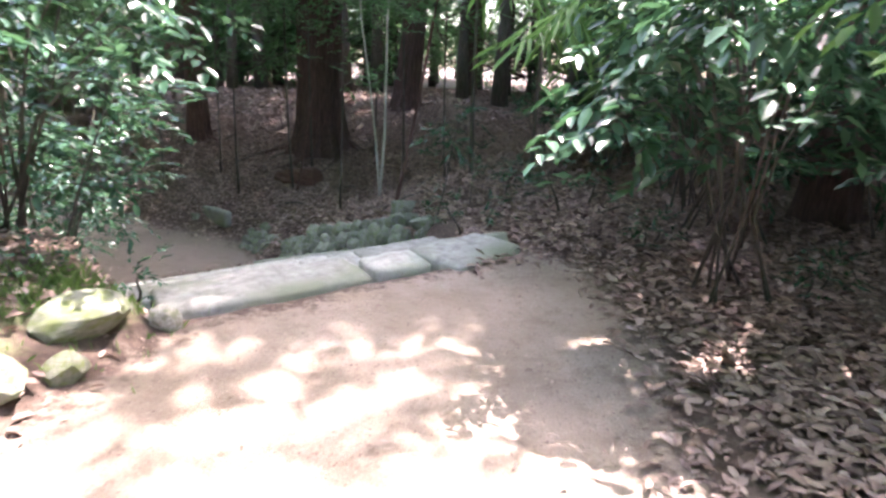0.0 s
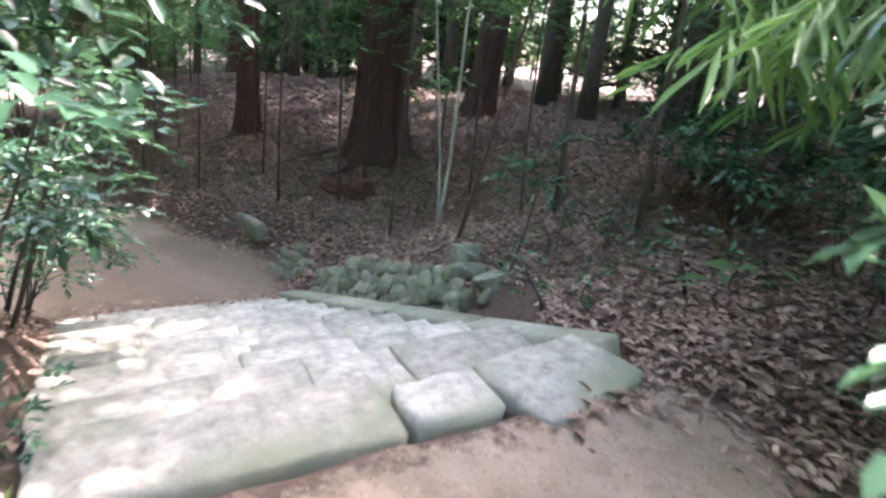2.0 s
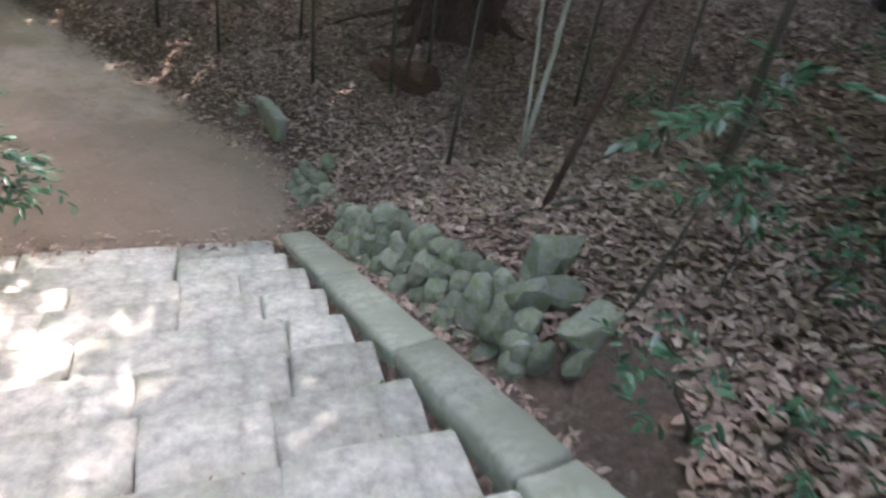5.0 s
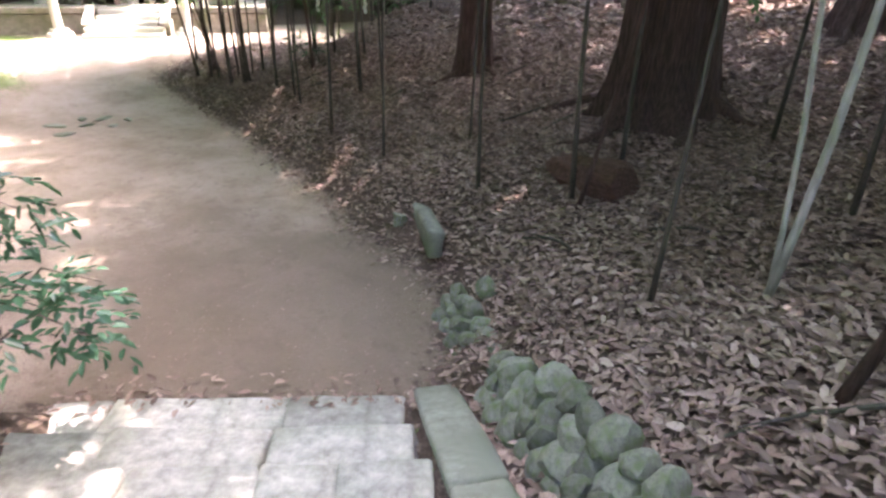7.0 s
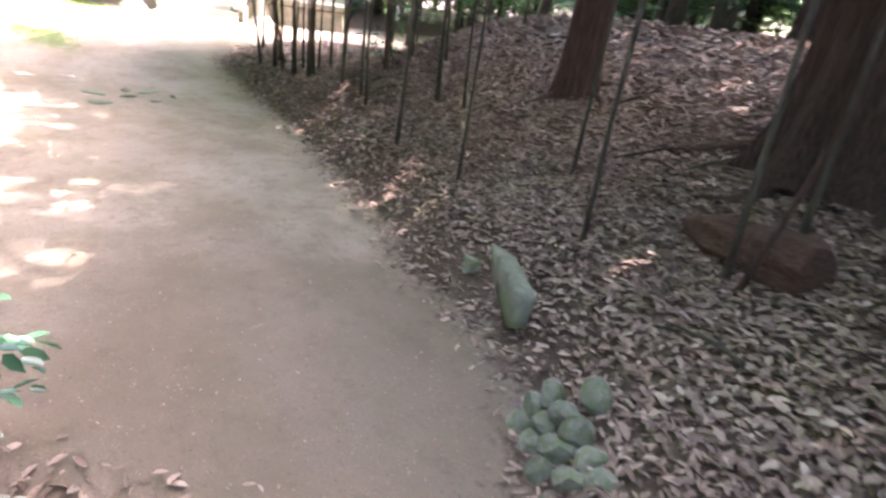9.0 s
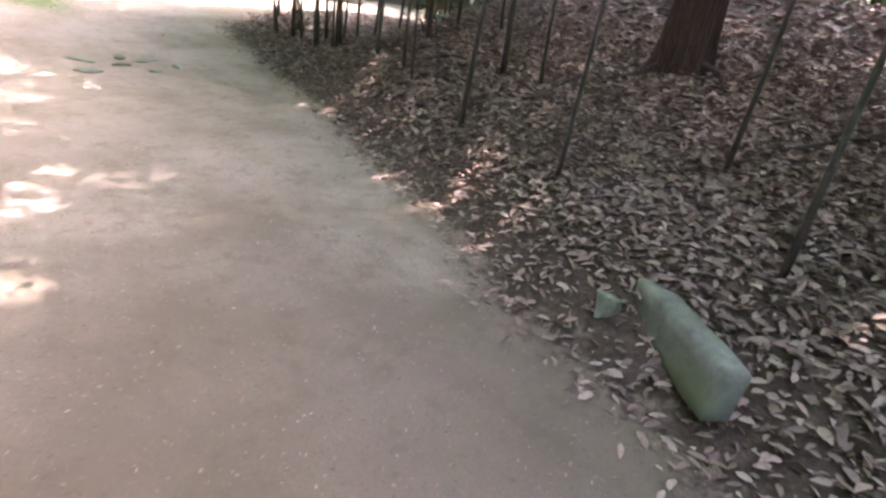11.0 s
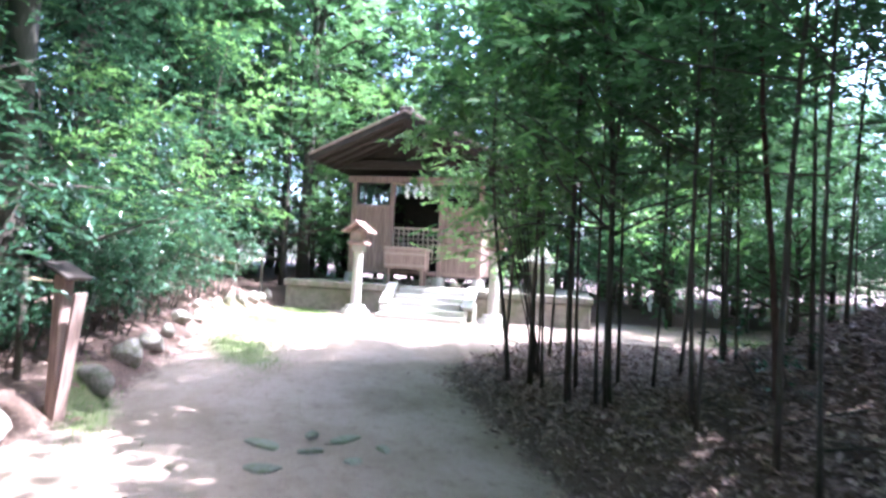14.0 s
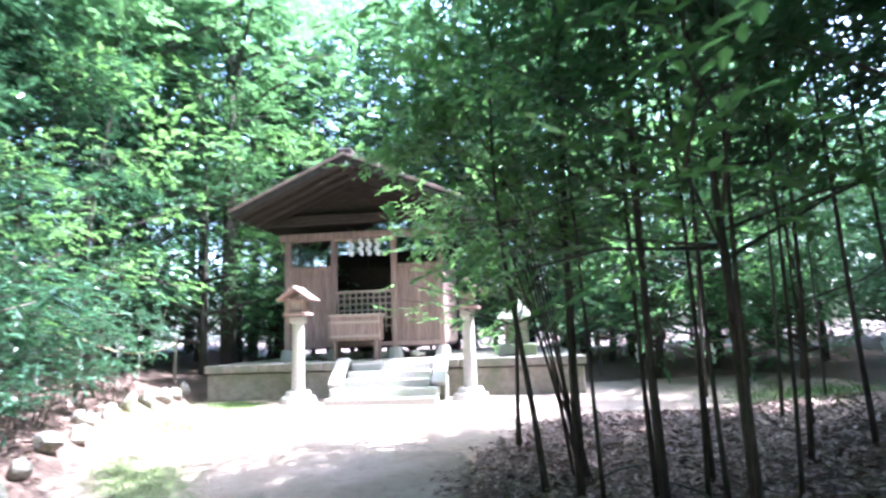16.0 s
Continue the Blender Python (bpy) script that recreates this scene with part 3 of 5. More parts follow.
def leafy(root, ends, R, per_limb, twig, per, size, mat, near=False, spread=0.35, ratio=0.42, name="crown"):
    starts, dirs = [], []
    for p, mid, end in ends:
        for _ in range(per_limb):
            f = R.uniform(0.25, 1.05)
            q = p.lerp(mid, f * 2) if f < 0.5 else mid.lerp(end, f * 2 - 1)
            w = (end - p).normalized()
            starts.append(np.array(q) + R.normal(0, spread, 3) * (1, 1, 0.7))
            dirs.append(np.array(w) * 0.6 + R.normal(0, 0.6, 3) * (1, 1, 0.5))
    starts, dirs = np.array(starts), np.array(dirs)
    V, F = twig_leaves(R, starts, dirs, twig * R.uniform(0.6, 1.3, len(starts)), per, size, ratio, near)
    ob = new(name, array_mesh(name, V, F, mat))
    ob.parent = root
    return ob


def make_tree(name, label, category, h, r, mat, limbs, lo, length, per_limb, twig, per, size, leaf, seed, near=False, spread=0.35, lean=(0.02, 0.01), sides=8, group="", rise=0.5, wave=0.12, split=False):
    rng, R = random.Random(seed), np.random.default_rng(seed)
    root = thing(name, Matrix(), label, category, group)
    pts, rad = bent(h, r, lean, rng, 9, wave)
    v, f = tube(pts, rad, sides, 0.08, rng)
    held = [(v, f)]
    ends = add_limbs(root, pts, rad, rng, limbs, lo, length, mat, rise, None if split else held)
    v, f = merged(held)
    raw("trunk", v, f, mat, root, smooth=True)
    if per_limb:
        leafy(root, ends, R, per_limb, twig, per, size, leaf, near, spread)
    return root


def plant(proto, spots, rng, lo=0.85, hi=1.2, first=True):
    """Sets a tree and its copies on the ground at the spots (x, y[, scale[, turn]])."""
    for i, s in enumerate(spots):
        x, y = s[0], s[1]
        k = s[2] if len(s) > 2 else rng.uniform(lo, hi)
        t = s[3] if len(s) > 3 else rng.uniform(0, 360)
        m = pose(x, y, ground_at(x, y) - 0.03, 0, 0, t) @ Matrix.Scale(k, 4)
        if i == 0 and first:
            proto.matrix_world = m
            proto["placed"] = 1
        else:
            c = copy_thing(proto, Matrix())
            c.matrix_world = m


def big_cedar(x, y, r, h, seed, mat, roots=6, lean=(0, 0), label="massive dark cedar trunk with fluted bark and spreading roots"):
    rng = random.Random(seed)
    z0 = ground_at(x, y) - 0.1
    root = thing("cedar_tree", Matrix.Translation((x, y, z0)), label, "tree")
    sides, verts, faces = 40, [], []
    zs = [0, 0.15, 0.35, 0.7, 1.2, 2, 3, 4.5, 7, 10, h]
    for z in zs:
        flare = 1 + 0.55 * math.exp(-z / 0.35)
        for k in range(sides):
            t = 2 * math.pi * k / sides
            flute = 0.06 * math.sin(7 * t + seed) + 0.05 * math.sin(11 * t + 2 * seed + 0.15 * z) + 0.03 * math.sin(23 * t + z * 0.4)
            q = r * (1 - 0.03 * z) * flare * (1 + flute * (1 + 0.8 * math.exp(-z / 0.4)))
            verts.append((q * math.cos(t) + lean[0] * z, q * math.sin(t) + lean[1] * z, z))
    for i in range(len(zs) - 1):
        for k in range(sides):
            k2 = (k + 1) % sides
            faces.append((i * sides + k, i * sides + k2, (i + 1) * sides + k2, (i + 1) * sides + k))
    raw("trunk", verts, faces, mat, root)
    for i in range(roots):
        t = 6.283 * i / roots + rng.uniform(-0.3, 0.3) + 4.2
        ln = rng.uniform(0.6, 1.5) * (0.4 + r)
        pts, rad = [], []
        for j in range(6):
            f = j / 5
            px, py = (r * 0.9 + ln * f) * math.cos(t + 0.25 * math.sin(f * 4 + i)), (r * 0.9 + ln * f) * math.sin(t + 0.25 * math.sin(f * 4 + i))
            pts.append((px, py, ground_at(x + px, y + py) - z0 + 0.07 * (1 - f) - 0.03 * f))
            rad.append(0.11 * r / 0.55 * (1 - 0.75 * f))
        v, f = tube(pts, rad, 7, 0.1, rng)
        raw("root", v, f, mat, root, smooth=True)
    if r < 0.4:
        return root
    # high crown of drooping limbs, out of view, added to shade the lower path
    R, ends = np.random.default_rng(seed), []
    for i in range(34):
        z = h * rng.uniform(0.5, 1.0)
        t, ln = rng.uniform(0, 6.283), (1.2 + 4.2 * r) * rng.uniform(0.6, 1.1) * (1.25 - 0.75 * z / h)
        p = Vector((lean[0] * z, lean[1] * z, z))
        mid = p + Vector((math.cos(t), math.sin(t), 0.1)) * ln * 0.55
        end = p + Vector((math.cos(t), math.sin(t), -0.15)) * ln
        v, f = tube([p, mid, end], [0.05, 0.035, 0.012], 5)
        raw("limb", v, f, mat, root)
        ends.append((p, mid, end))
    leafy(root, ends, R, 16, 0.6, 9, 0.24, MAT["green"], False, 0.4, 0.3)
    return root


big_cedar(-2.4, 11.6, 0.43, 15, 3, MAT["cedar"])
big_cedar(-5.2, 12.65, 0.2, 14, 8, MAT["red_bark"], 4, (0.01, 0), "reddish-brown conifer trunk standing among dead leaves")
big_cedar(-0.95, 13.6, 0.25, 14, 5, MAT["cedar"], 4, (0.09, 0.0), "dark leaning conifer trunk in the shade")
big_cedar(3.35, 5.2, 0.2, 12, 6, MAT["cedar"], 3, (0.02, 0.02), "dark tree trunk behind the shrubs")
big_cedar(0.6, 19.0, 0.22, 14, 9, MAT["cedar"], 3, (0.03, 0), "dark conifer trunk in the shade")
big_cedar(-8.2, 18.5, 0.26, 14, 12, MAT["cedar"], 3, (0.0, 0.02), "dark conifer trunk in the shade")
big_cedar(-4.4, 19.5, 0.24, 14, 13, MAT["cedar"], 3, (0.02, 0.0), "dark conifer trunk in the shade")

# slim pale forked sapling
def forked_sapling():
    rng = random.Random(2)
    z = ground_at(-0.97, 8.72)
    root = thing("forked_sapling", Matrix.Translation((-0.97, 8.72, z)), "pale grey sapling forked from its foot", "sapling")
    for dx, dy, r in ((0.05, 0.0, 0.026), (-0.09, -0.02, 0.018)):
        pts = [(dx * h + 0.03 * math.sin(h * 1.6), dy * h + 0.03 * math.cos(h * 2), h) for h in (0, 0.4, 0.9, 1.6, 2.4, 3.4, 4.6, 6)]
        v, f = tube(pts, [r * (1 - 0.1 * i) for i in range(8)], 8, 0.06, rng)
        raw("stem", v, f, MAT["pale_bark"], root, smooth=True)


forked_sapling()


def fallen_log():
    rng = random.Random(4)
    a, b = Vector((-2.95, 10.3, 0)), Vector((-2.12, 9.88, 0))
    a.z, b.z = ground_at(a.x, a.y) + 0.07, ground_at(b.x, b.y) + 0.12
    root = thing("fallen_log", Matrix.Translation(a), "short rotten red-brown log lying in dead leaves", "log")
    pts = [(b - a) * f for f in (0, 0.12, 0.3, 0.5, 0.7, 0.9, 1)]
    v, f = tube(pts, [0.06, 0.1, 0.14, 0.15, 0.17, 0.165, 0.15], 14, 0.2, rng)
    raw("trunk", v, f, MAT["log"], root)
    v, f = tube([(b - a) * 0.45, (b - a) * 0.5 + Vector((0.1, 0.14, 0.06)), (b - a) * 0.55 + Vector((0.16, 0.26, 0.08))], [0.07, 0.05, 0.03], 7, 0.1, rng)
    raw("limb_stub", v, f, MAT["log"], root)


fallen_log()

# thin saplings beside the lower path
rs = random.Random(21)
SAPLABEL = "thin dark sapling with sparse green leaves, rooted in dead leaves"
sap = [make_tree("sapling", SAPLABEL, "sapling", 6.2, 0.0175, MAT["bark"], 26, 0.3, 1.25, 12, 0.3, 7, 0.1, MAT["green"], 31 + i, True, 0.16, (0.03 * (i - 1), 0.03), 7, "saplings beside the lower path", 0.7, 0.1, True) for i in range(3)]
near_path = [(-1.54, 8.66), (-0.68, 9.65), (0.0, 8.37), (-3.5, 9.97), (-2.54, 9.85), (-2.31, 10.3), (-4.08, 10.75), (-4.98, 10.4), (-6.2, 10.85), (-7.85, 11.8), (-8.6, 12.1), (-10.1, 12.65),
             (-11.36, 13.04), (-9.84, 12.5), (-8.74, 12.25), (-7.5, 11.58), (-6.07, 11.75), (-11.01, 13.25), (-11.82, 13.35), (-10.59, 13.25), (-9.97, 13.3), (-9.81, 14.2), (-10.8, 13.7),
             (-10.18, 14.0), (-9.5, 13.94), (-8.5, 13.4), (-7.72, 13.3), (-11.6, 16.8), (-12.69, 14.3), (-12.2, 19.7), (-9.0, 15.0), (-8.0, 15.6), (-10.9, 15.9), (-9.8, 17.0), (-1.3, 10.9)]
for i in range(3):
    plant(sap[i], near_path[i::3], rs, 0.85, 1.2)
leaning = make_tree("sapling", "thin reddish-brown sapling leaning over dead leaves", "sapling", 5.5, 0.024, MAT["red_bark"], 8, 0.5, 1.0, 8, 0.3, 7, 0.1, MAT["green"], 44, True, 0.16, (0.2, 0.06), 7, "", 0.6, 0.1, True)
plant(leaning, [(-0.64, 7.72, 1.0, 0), (-2.45, 9.75, 0.8, 20)], rs)
pink = make_tree("sapling", "slim reddish sapling stem catching the sun", "sapling", 5.0, 0.028, MAT["red_bark"], 5, 0.5, 0.9, 8, 0.3, 7, 0.1, MAT["green"], 41, True, 0.16, (-0.06, 0.02), 7, "", 0.5, 0.12, True)
plant(pink, [(-8.4, 12.75, 1.0, 0)], rs)

# broadleaf trees of the wood: low-branching ones close the view, tall ones the sky
low = [make_tree("broadleaf_tree", "broadleaf tree with dense dark green foliage from low down", "tree", 6.5, 0.09, MAT["bark"], 40, 0.1, 2.4, 26, 0.45, 7, 0.17, MAT["green"], 51 + i, False, 0.42, (0.02, -0.02), 7, "", 0.5) for i in range(2)]
tall = [make_tree("tall_tree", "tall dark-stemmed broadleaf tree with a high crown", "tree", 13.0, 0.17, MAT["bark"], 30, 0.46, 4.2, 18, 0.6, 8, 0.3, MAT["green"], 61 + i, False, 0.75, (0.03, 0.02), 8, "", 0.5, 0.3) for i in range(2)]


def clear(x, y):
    """Whether a tree may stand here: off the paths, off the view to the shrine, and out of the line of sun to its forecourt."""
    d = float(lie(np.array([x]), np.array([y]))[1][0])
    if d < 1.2:
        return False
    u = (x + 17.85) * 0.70 + (y - 14.88) * 0.714
    v = -(x + 17.85) * 0.714 + (y - 14.88) * 0.70
    if -3.6 < u < 3.6 and -1 < v < 8:
        return False
    if -13.5 < x < 3.0 and 3.5 < y < 17.5 and y > 4.5 - 0.25 * x - 3.0 and d < 7:
        return y < 9.5 - 0.2 * (x + 13) - 3.2 and x < -4
    if 0.5 < x < 4 and -1 < y < 8:
        return False
    if -14 < x < 2 and 9 < y < 17.5:
        return False
    return True


def shades(x, y, zc, rad):
    """Whether a crown of that height and reach here would shade the sunny forecourt."""
    sx, sy = x - SUN_TO.x / SUN_TO.z * zc, y - SUN_TO.y / SUN_TO.z * zc
    for cx, cy, r in ((-15.6, 12.9, 2.4), (-14.4, 15.4, 1.2), (-16.6, 11.6, 1.0), (-1.2, 1.9, 0.4)):
        if math.hypot(sx - cx, sy - cy) < r + rad:
            return True
    return False


rf = random.Random(77)
low_spots, tall_spots = [], []
for gx in range(-38, 22, 3):
    for gy in range(-16, 44, 3):
        x, y = gx + rf.uniform(-1.3, 1.3), gy + rf.uniform(-1.3, 1.3)
        d = float(lie(np.array([x]), np.array([y]))[1][0])
        if not clear(x, y):
            continue
        far = math.hypot(x + 6, y - 8)
        near_open = -6 < x < 4 and 4 < y < 16
        if d > 3.6 and not near_open and far < 36 and rf.random() < 0.8:
            low_spots.append((x, y))
        if far < 27 and rf.random() < 0.85 and not shades(x, y, 9.5, 2.6):
            tall_spots.append((x, y))
tall_spots = [s for s in tall_spots if not (-14.5 < s[0] < 2 and 8 < s[1] < 21) and not (-17 < s[0] < 1 and 17 < s[1] < 34 and rf.random() < 0.65)]
tall_spots = [s for s in tall_spots if not (3 < s[0] < 9 and -2 < s[1] < 10)]
# mostly unseen trees, added so their crowns shade paths and fill sky gaps
tall_spots += [(-5.5, 4.5), (-7.6, 5.1), (-4.6, -2.2), (-4.7, 2.6), (-6.2, 4.2), (-8.6, 4.9), (-10.8, 5.2), (-6.5, 1.5), (-8.0, 2.4),
               (-12.4, 6.4, 1.25, 40), (-14.8, 7.0, 1.25, 130), (-17.4, 8.0, 1.2, 250), (-10.6, 5.6, 1.2, 300), (-25.0, 21.9, 1.2, 0), (-28.0, 20.4, 1.2, 100), (-23.6, 24.7, 1.2, 200), (-5.6, 18.4, 1.1, 150), (3.4, 15.0, 1.1, 250), (-2.2, 18.8, 1.1, 70)]
# open-crowned trees added to dapple the sun on stairs and path; some unseen
airy = make_tree("tall_tree", "tall broadleaf tree with an open high crown", "tree", 13.0, 0.15, MAT["bark"], 26, 0.5, 3.8, 12, 0.6, 8, 0.27, MAT["green"], 66, False, 0.75, (0.03, 0.02), 8, "", 0.5, 0.3)
plant(airy, [(2.7, 9.1, 0.85, 220), (3.9, 6.3, 0.62, 40), (-6.2, 17.6, 1.0, 20), (1.2, 14.2, 1.1, 60), (-0.9, 15.4, 1.1, 120), (-2.9, 17.6, 1.1, 200), (0.4, 17.2, 1.1, 90), (5.4, 12.6, 1.1, 10), (-9.3, 18.2, 0.8, 30), (5.6, 0.0, 1.0, 30), (-3.2, 0.6, 1.0, 10), (-2.8, -2.8, 1.0, 140)], rf)
for u, v in ((-5.2, 3), (-6.5, 5), (-5, 8), (-2.5, 9.5), (0.5, 9.2), (3, 9.4), (5.2, 6.5), (5.8, 3.5), (7.5, 5), (-8, 2), (-8, 7), (8.5, 2.5), (9, 7), (-10, 4), (0, 12), (-4, 12), (5, 11), (-7, 11)):
    low_spots.append((-17.85 + 0.70 * u - 0.714 * v, 14.88 + 0.714 * u + 0.70 * v))
low_spots += [(-9.5, 23.5), (-6.0, 22.0), (-12.5, 26.8), (-14.5, 26.0), (-3.0, 22.0), (-17.0, 25.0), (-7.5, 20.2), (-5.0, 24.5), (-1.0, 21.0), (2.5, 19.0), (-10.5, 26.0), (1.0, 23.0), (4.5, 15.5), (5.0, 11.5)]
low_spots = [s for s in low_spots if not (3 < s[0] < 6.5 and 0 < s[1] < 4)]
low_spots = [s for s in low_spots if not (-3 < s[0] < 9 and 12 < s[1] < 32 and rf.random() < 0.5)]
for i in range(2):
    plant(low[i], low_spots[i::2], rf, 0.8, 1.3)
    plant(tall[i], tall_spots[i::2], rf, 0.85, 1.15)

# added trees: their crowns keep sun off the stairs and the left bank
slim = make_tree("shade_tree", "slim dark tree added for the shade of its leafy crown", "tree", 9.0, 0.03, MAT["bark"], 24, 0.45, 2.4, 14, 0.45, 8, 0.16, MAT["green"], 131, True, 0.4, (0.03, 0.01), 8, "", 0.5, 0.2)
plant(slim, [(-6.6, 11.9, 0.9, 220), (-11.6, 13.05, 1.05, 150), (-10.6, 12.75, 1.1, 220), (1.05, 7.25, 0.9, 100), (0.35, 7.95, 0.95, 200), (1.9, 7.7, 1.0, 100)], rs)

# dense evergreens overhanging the lower path
ever = [make_tree("evergreen_tree", "evergreen tree with dense leafy branches hanging to the ground", "tree", 6.5, 0.075, MAT["bark"], 46, 0.1, 2.3, 30, 0.36, 8, 0.115, MAT["glossy"], 111 + i, True, 0.26, (0.05, 0.0), 7, "", 0.35) for i in range(2)]
plant(ever[0], [(-12.6, 6.6, 0.9, 40), (-17.2, 8.2, 0.95, 150), (-21.6, 10.6, 1.0, 250), (-9.4, 4.6, 0.9, 20)], rs)
plant(ever[1], [(-14.9, 7.3, 0.95, 90), (-19.3, 9.2, 0.9, 10), (-16.0, 4.6, 1.25, 200), (-6.6, 4.0, 0.8, 0)], rs)

# bright maple-like sprays over the forecourt
bright = make_tree("maple_tree", "slender tree with bright yellow-green leaves overhanging the path", "tree", 5.4, 0.035, MAT["bark"], 26, 0.27, 2.0, 14, 0.35, 7, 0.11, MAT["bright"], 71, True, 0.22, (0.05, 0.0), 7)
plant(bright, [(-13.9, 7.75, 0.7, 200), (-19.6, 10.2, 1.1, 60), (-13.05, 13.75, 0.8, 120), (-16.8, 8.9, 0.62, 30), (-9.9, 12.6, 1.0, 210), (-23.0, 15.5, 1.3, 10), (-13.6, 18.6, 1.2, 100)], rs)


overhang = make_tree("maple_tree", "small tree leaning over the path with bright yellow-green leaves", "tree", 4.6, 0.03, MAT["bark"], 24, 0.42, 1.75, 15, 0.3, 8, 0.1, MAT["bright"], 75, True, 0.18, (-0.03, -0.1), 7, "", 0.1)
plant(overhang, [(-11.9, 12.95, 1.0, 0)], rs)


# ---------------------------------------------------------------- shrubs
def make_shrub(name, label, stems, h, reach, per_limb, twig, per, size, leaf, seed, ratio=0.42, near=True, lo=0.35):
    rng, R = random.Random(seed), np.random.default_rng(seed)
    root = thing(name, Matrix(), label, "shrub")
    ends = []
    for i in range(stems):
        t = 6.283 * i / stems + rng.uniform(-0.4, 0.4)
        hh = h * rng.uniform(0.7, 1.05)
        lean = (math.cos(t) * reach / h * rng.uniform(0.3, 0.9), math.sin(t) * reach / h * rng.uniform(0.3, 0.9))
        pts, rad = bent(hh, 0.014, lean, rng, 6, 0.06)
        off = Vector((math.cos(t), math.sin(t), 0)) * 0.06 * min(stems, 4)
        pts = [Vector(p) + off for p in pts]
        v, f = tube(pts, rad, 6)
        held = [(v, f)]
        ends += add_limbs(root, pts, rad, rng, 4, lo, reach * 0.8, MAT["bark"], 0.35, held)
        v, f = merged(held)
        raw("stem", v, f, MAT["bark"], root, smooth=True)
    leafy(root, ends, R, per_limb, twig, per, size, leaf, near, 0.1, ratio, "leaves")
    return root


glossy = [make_shrub("evergreen_shrub", "evergreen shrub with glossy dark green oval leaves", 5, 1.9, 0.9, 10, 0.3, 8, 0.1, MAT["glossy"], 81 + i, 0.45) for i in range(2)]
plant(glossy[0], [(-13.6, 8.15, 0.62, 20), (-15.7, 9.0, 0.7, 100), (-17.9, 9.95, 0.72, 200), (-14.6, 8.2, 0.85, 300), (2.5, 5.2, 0.8, 0), (2.0, 7.4, 0.62, 250), (-3.2, 4.5, 1.0, 200), (3.3, 3.6, 1.0, 30), (-4.9, 5.4, 0.8, 100), (-10.8, 6.2, 0.9, 10), (-13.0, 7.6, 0.55, 40), (4.3, 5.6, 1.1, 300)], rs)
plant(glossy[1], [(-14.7, 8.65, 0.6, 20), (-16.8, 9.4, 0.75, 100), (-19.0, 10.6, 0.75, 200), (-16.2, 8.6, 0.95, 60), (-11.4, 7.1, 0.7, 0), (2.5, 6.4, 0.8, 40), (-3.3, 3.6, 0.9, 20), (-3.6, 5.0, 0.9, 70), (-4.0, 5.65, 0.6, 20), (3.0, 2.4, 1.0, 200), (1.4, 8.3, 0.6, 10), (-6.2, 5.0, 1.0, 0), (-15.4, 8.5, 0.6, 80), (-17.6, 9.3, 0.6, 10), (3.6, 4.5, 1.0, 10)], rs)
small = make_shrub("seedling", "small green-leaved seedling growing out of dead leaves", 2, 0.42, 0.22, 4, 0.14, 5, 0.07, MAT["glossy"], 91, 0.42, True, 0.3)
plant(small, [(0.3, 5.98, 0.95, 10), (0.75, 7.0, 0.9, 80), (1.3, 6.0, 1.2, 30), (1.55, 4.4, 0.7, 60), (-2.2, 3.0, 0.6, 100), (0.2, 8.6, 1.0, 20), (-8.6, 13.0, 1.0, 0), (-1.95, 3.45, 0.8, 10), (2.2, 3.4, 0.7, 50)], rs)
tallseed = make_shrub("young_evergreen", "slender young evergreen with tufts of shiny leaves", 1, 1.75, 0.45, 7, 0.24, 7, 0.1, MAT["glossy"], 95, 0.42, True, 0.55)
plant(tallseed, [(-0.14, 6.65, 0.86, 10), (0.31, 6.77, 0.45, 80), (1.3, 7.6, 0.6, 30)], rs)


def sasa(x, y, seed):
    """A clump of bamboo grass with long narrow arching leaves."""
    R, rng = np.random.default_rng(seed), random.Random(seed)
    root = thing("bamboo_clump", Matrix.Translation((x, y, ground_at(x, y))), "clump of thin bamboo with long drooping narrow leaves", "bamboo")
    starts, dirs = [], []
    for i in range(9):
        t = rng.uniform(0, 6.28)
        h = rng.uniform(2.6, 3.6)
        pts = [(0.25 * math.cos(t) + 0.14 * h * f * f * math.cos(t), 0.25 * math.sin(t) + 0.14 * h * f * f * math.sin(t), h * f) for f in (0, 0.25, 0.5, 0.75, 1)]
        v, f = tube(pts, [0.012, 0.012, 0.01, 0.008, 0.004], 6)
        raw("cane", v, f, MAT["bark"], root)
        for _ in range(22):
            f = R.uniform(0.45, 1.0)
            starts.append(np.array(pts[-1]) * f * (1, 1, f ** 0.2) + R.normal(0, 0.12, 3))
            dirs.append((math.cos(t) + R.normal(0, 0.7), math.sin(t) + R.normal(0, 0.7), R.normal(-0.3, 0.4)))
    V, F = twig_leaves(R, np.array(starts), np.array(dirs), np.full(len(starts), 0.22), 5, 0.3, 0.09, True, 0.7)
    o = new("leaves", array_mesh("leaves", V, F, MAT["bright"]))
    o.parent = root


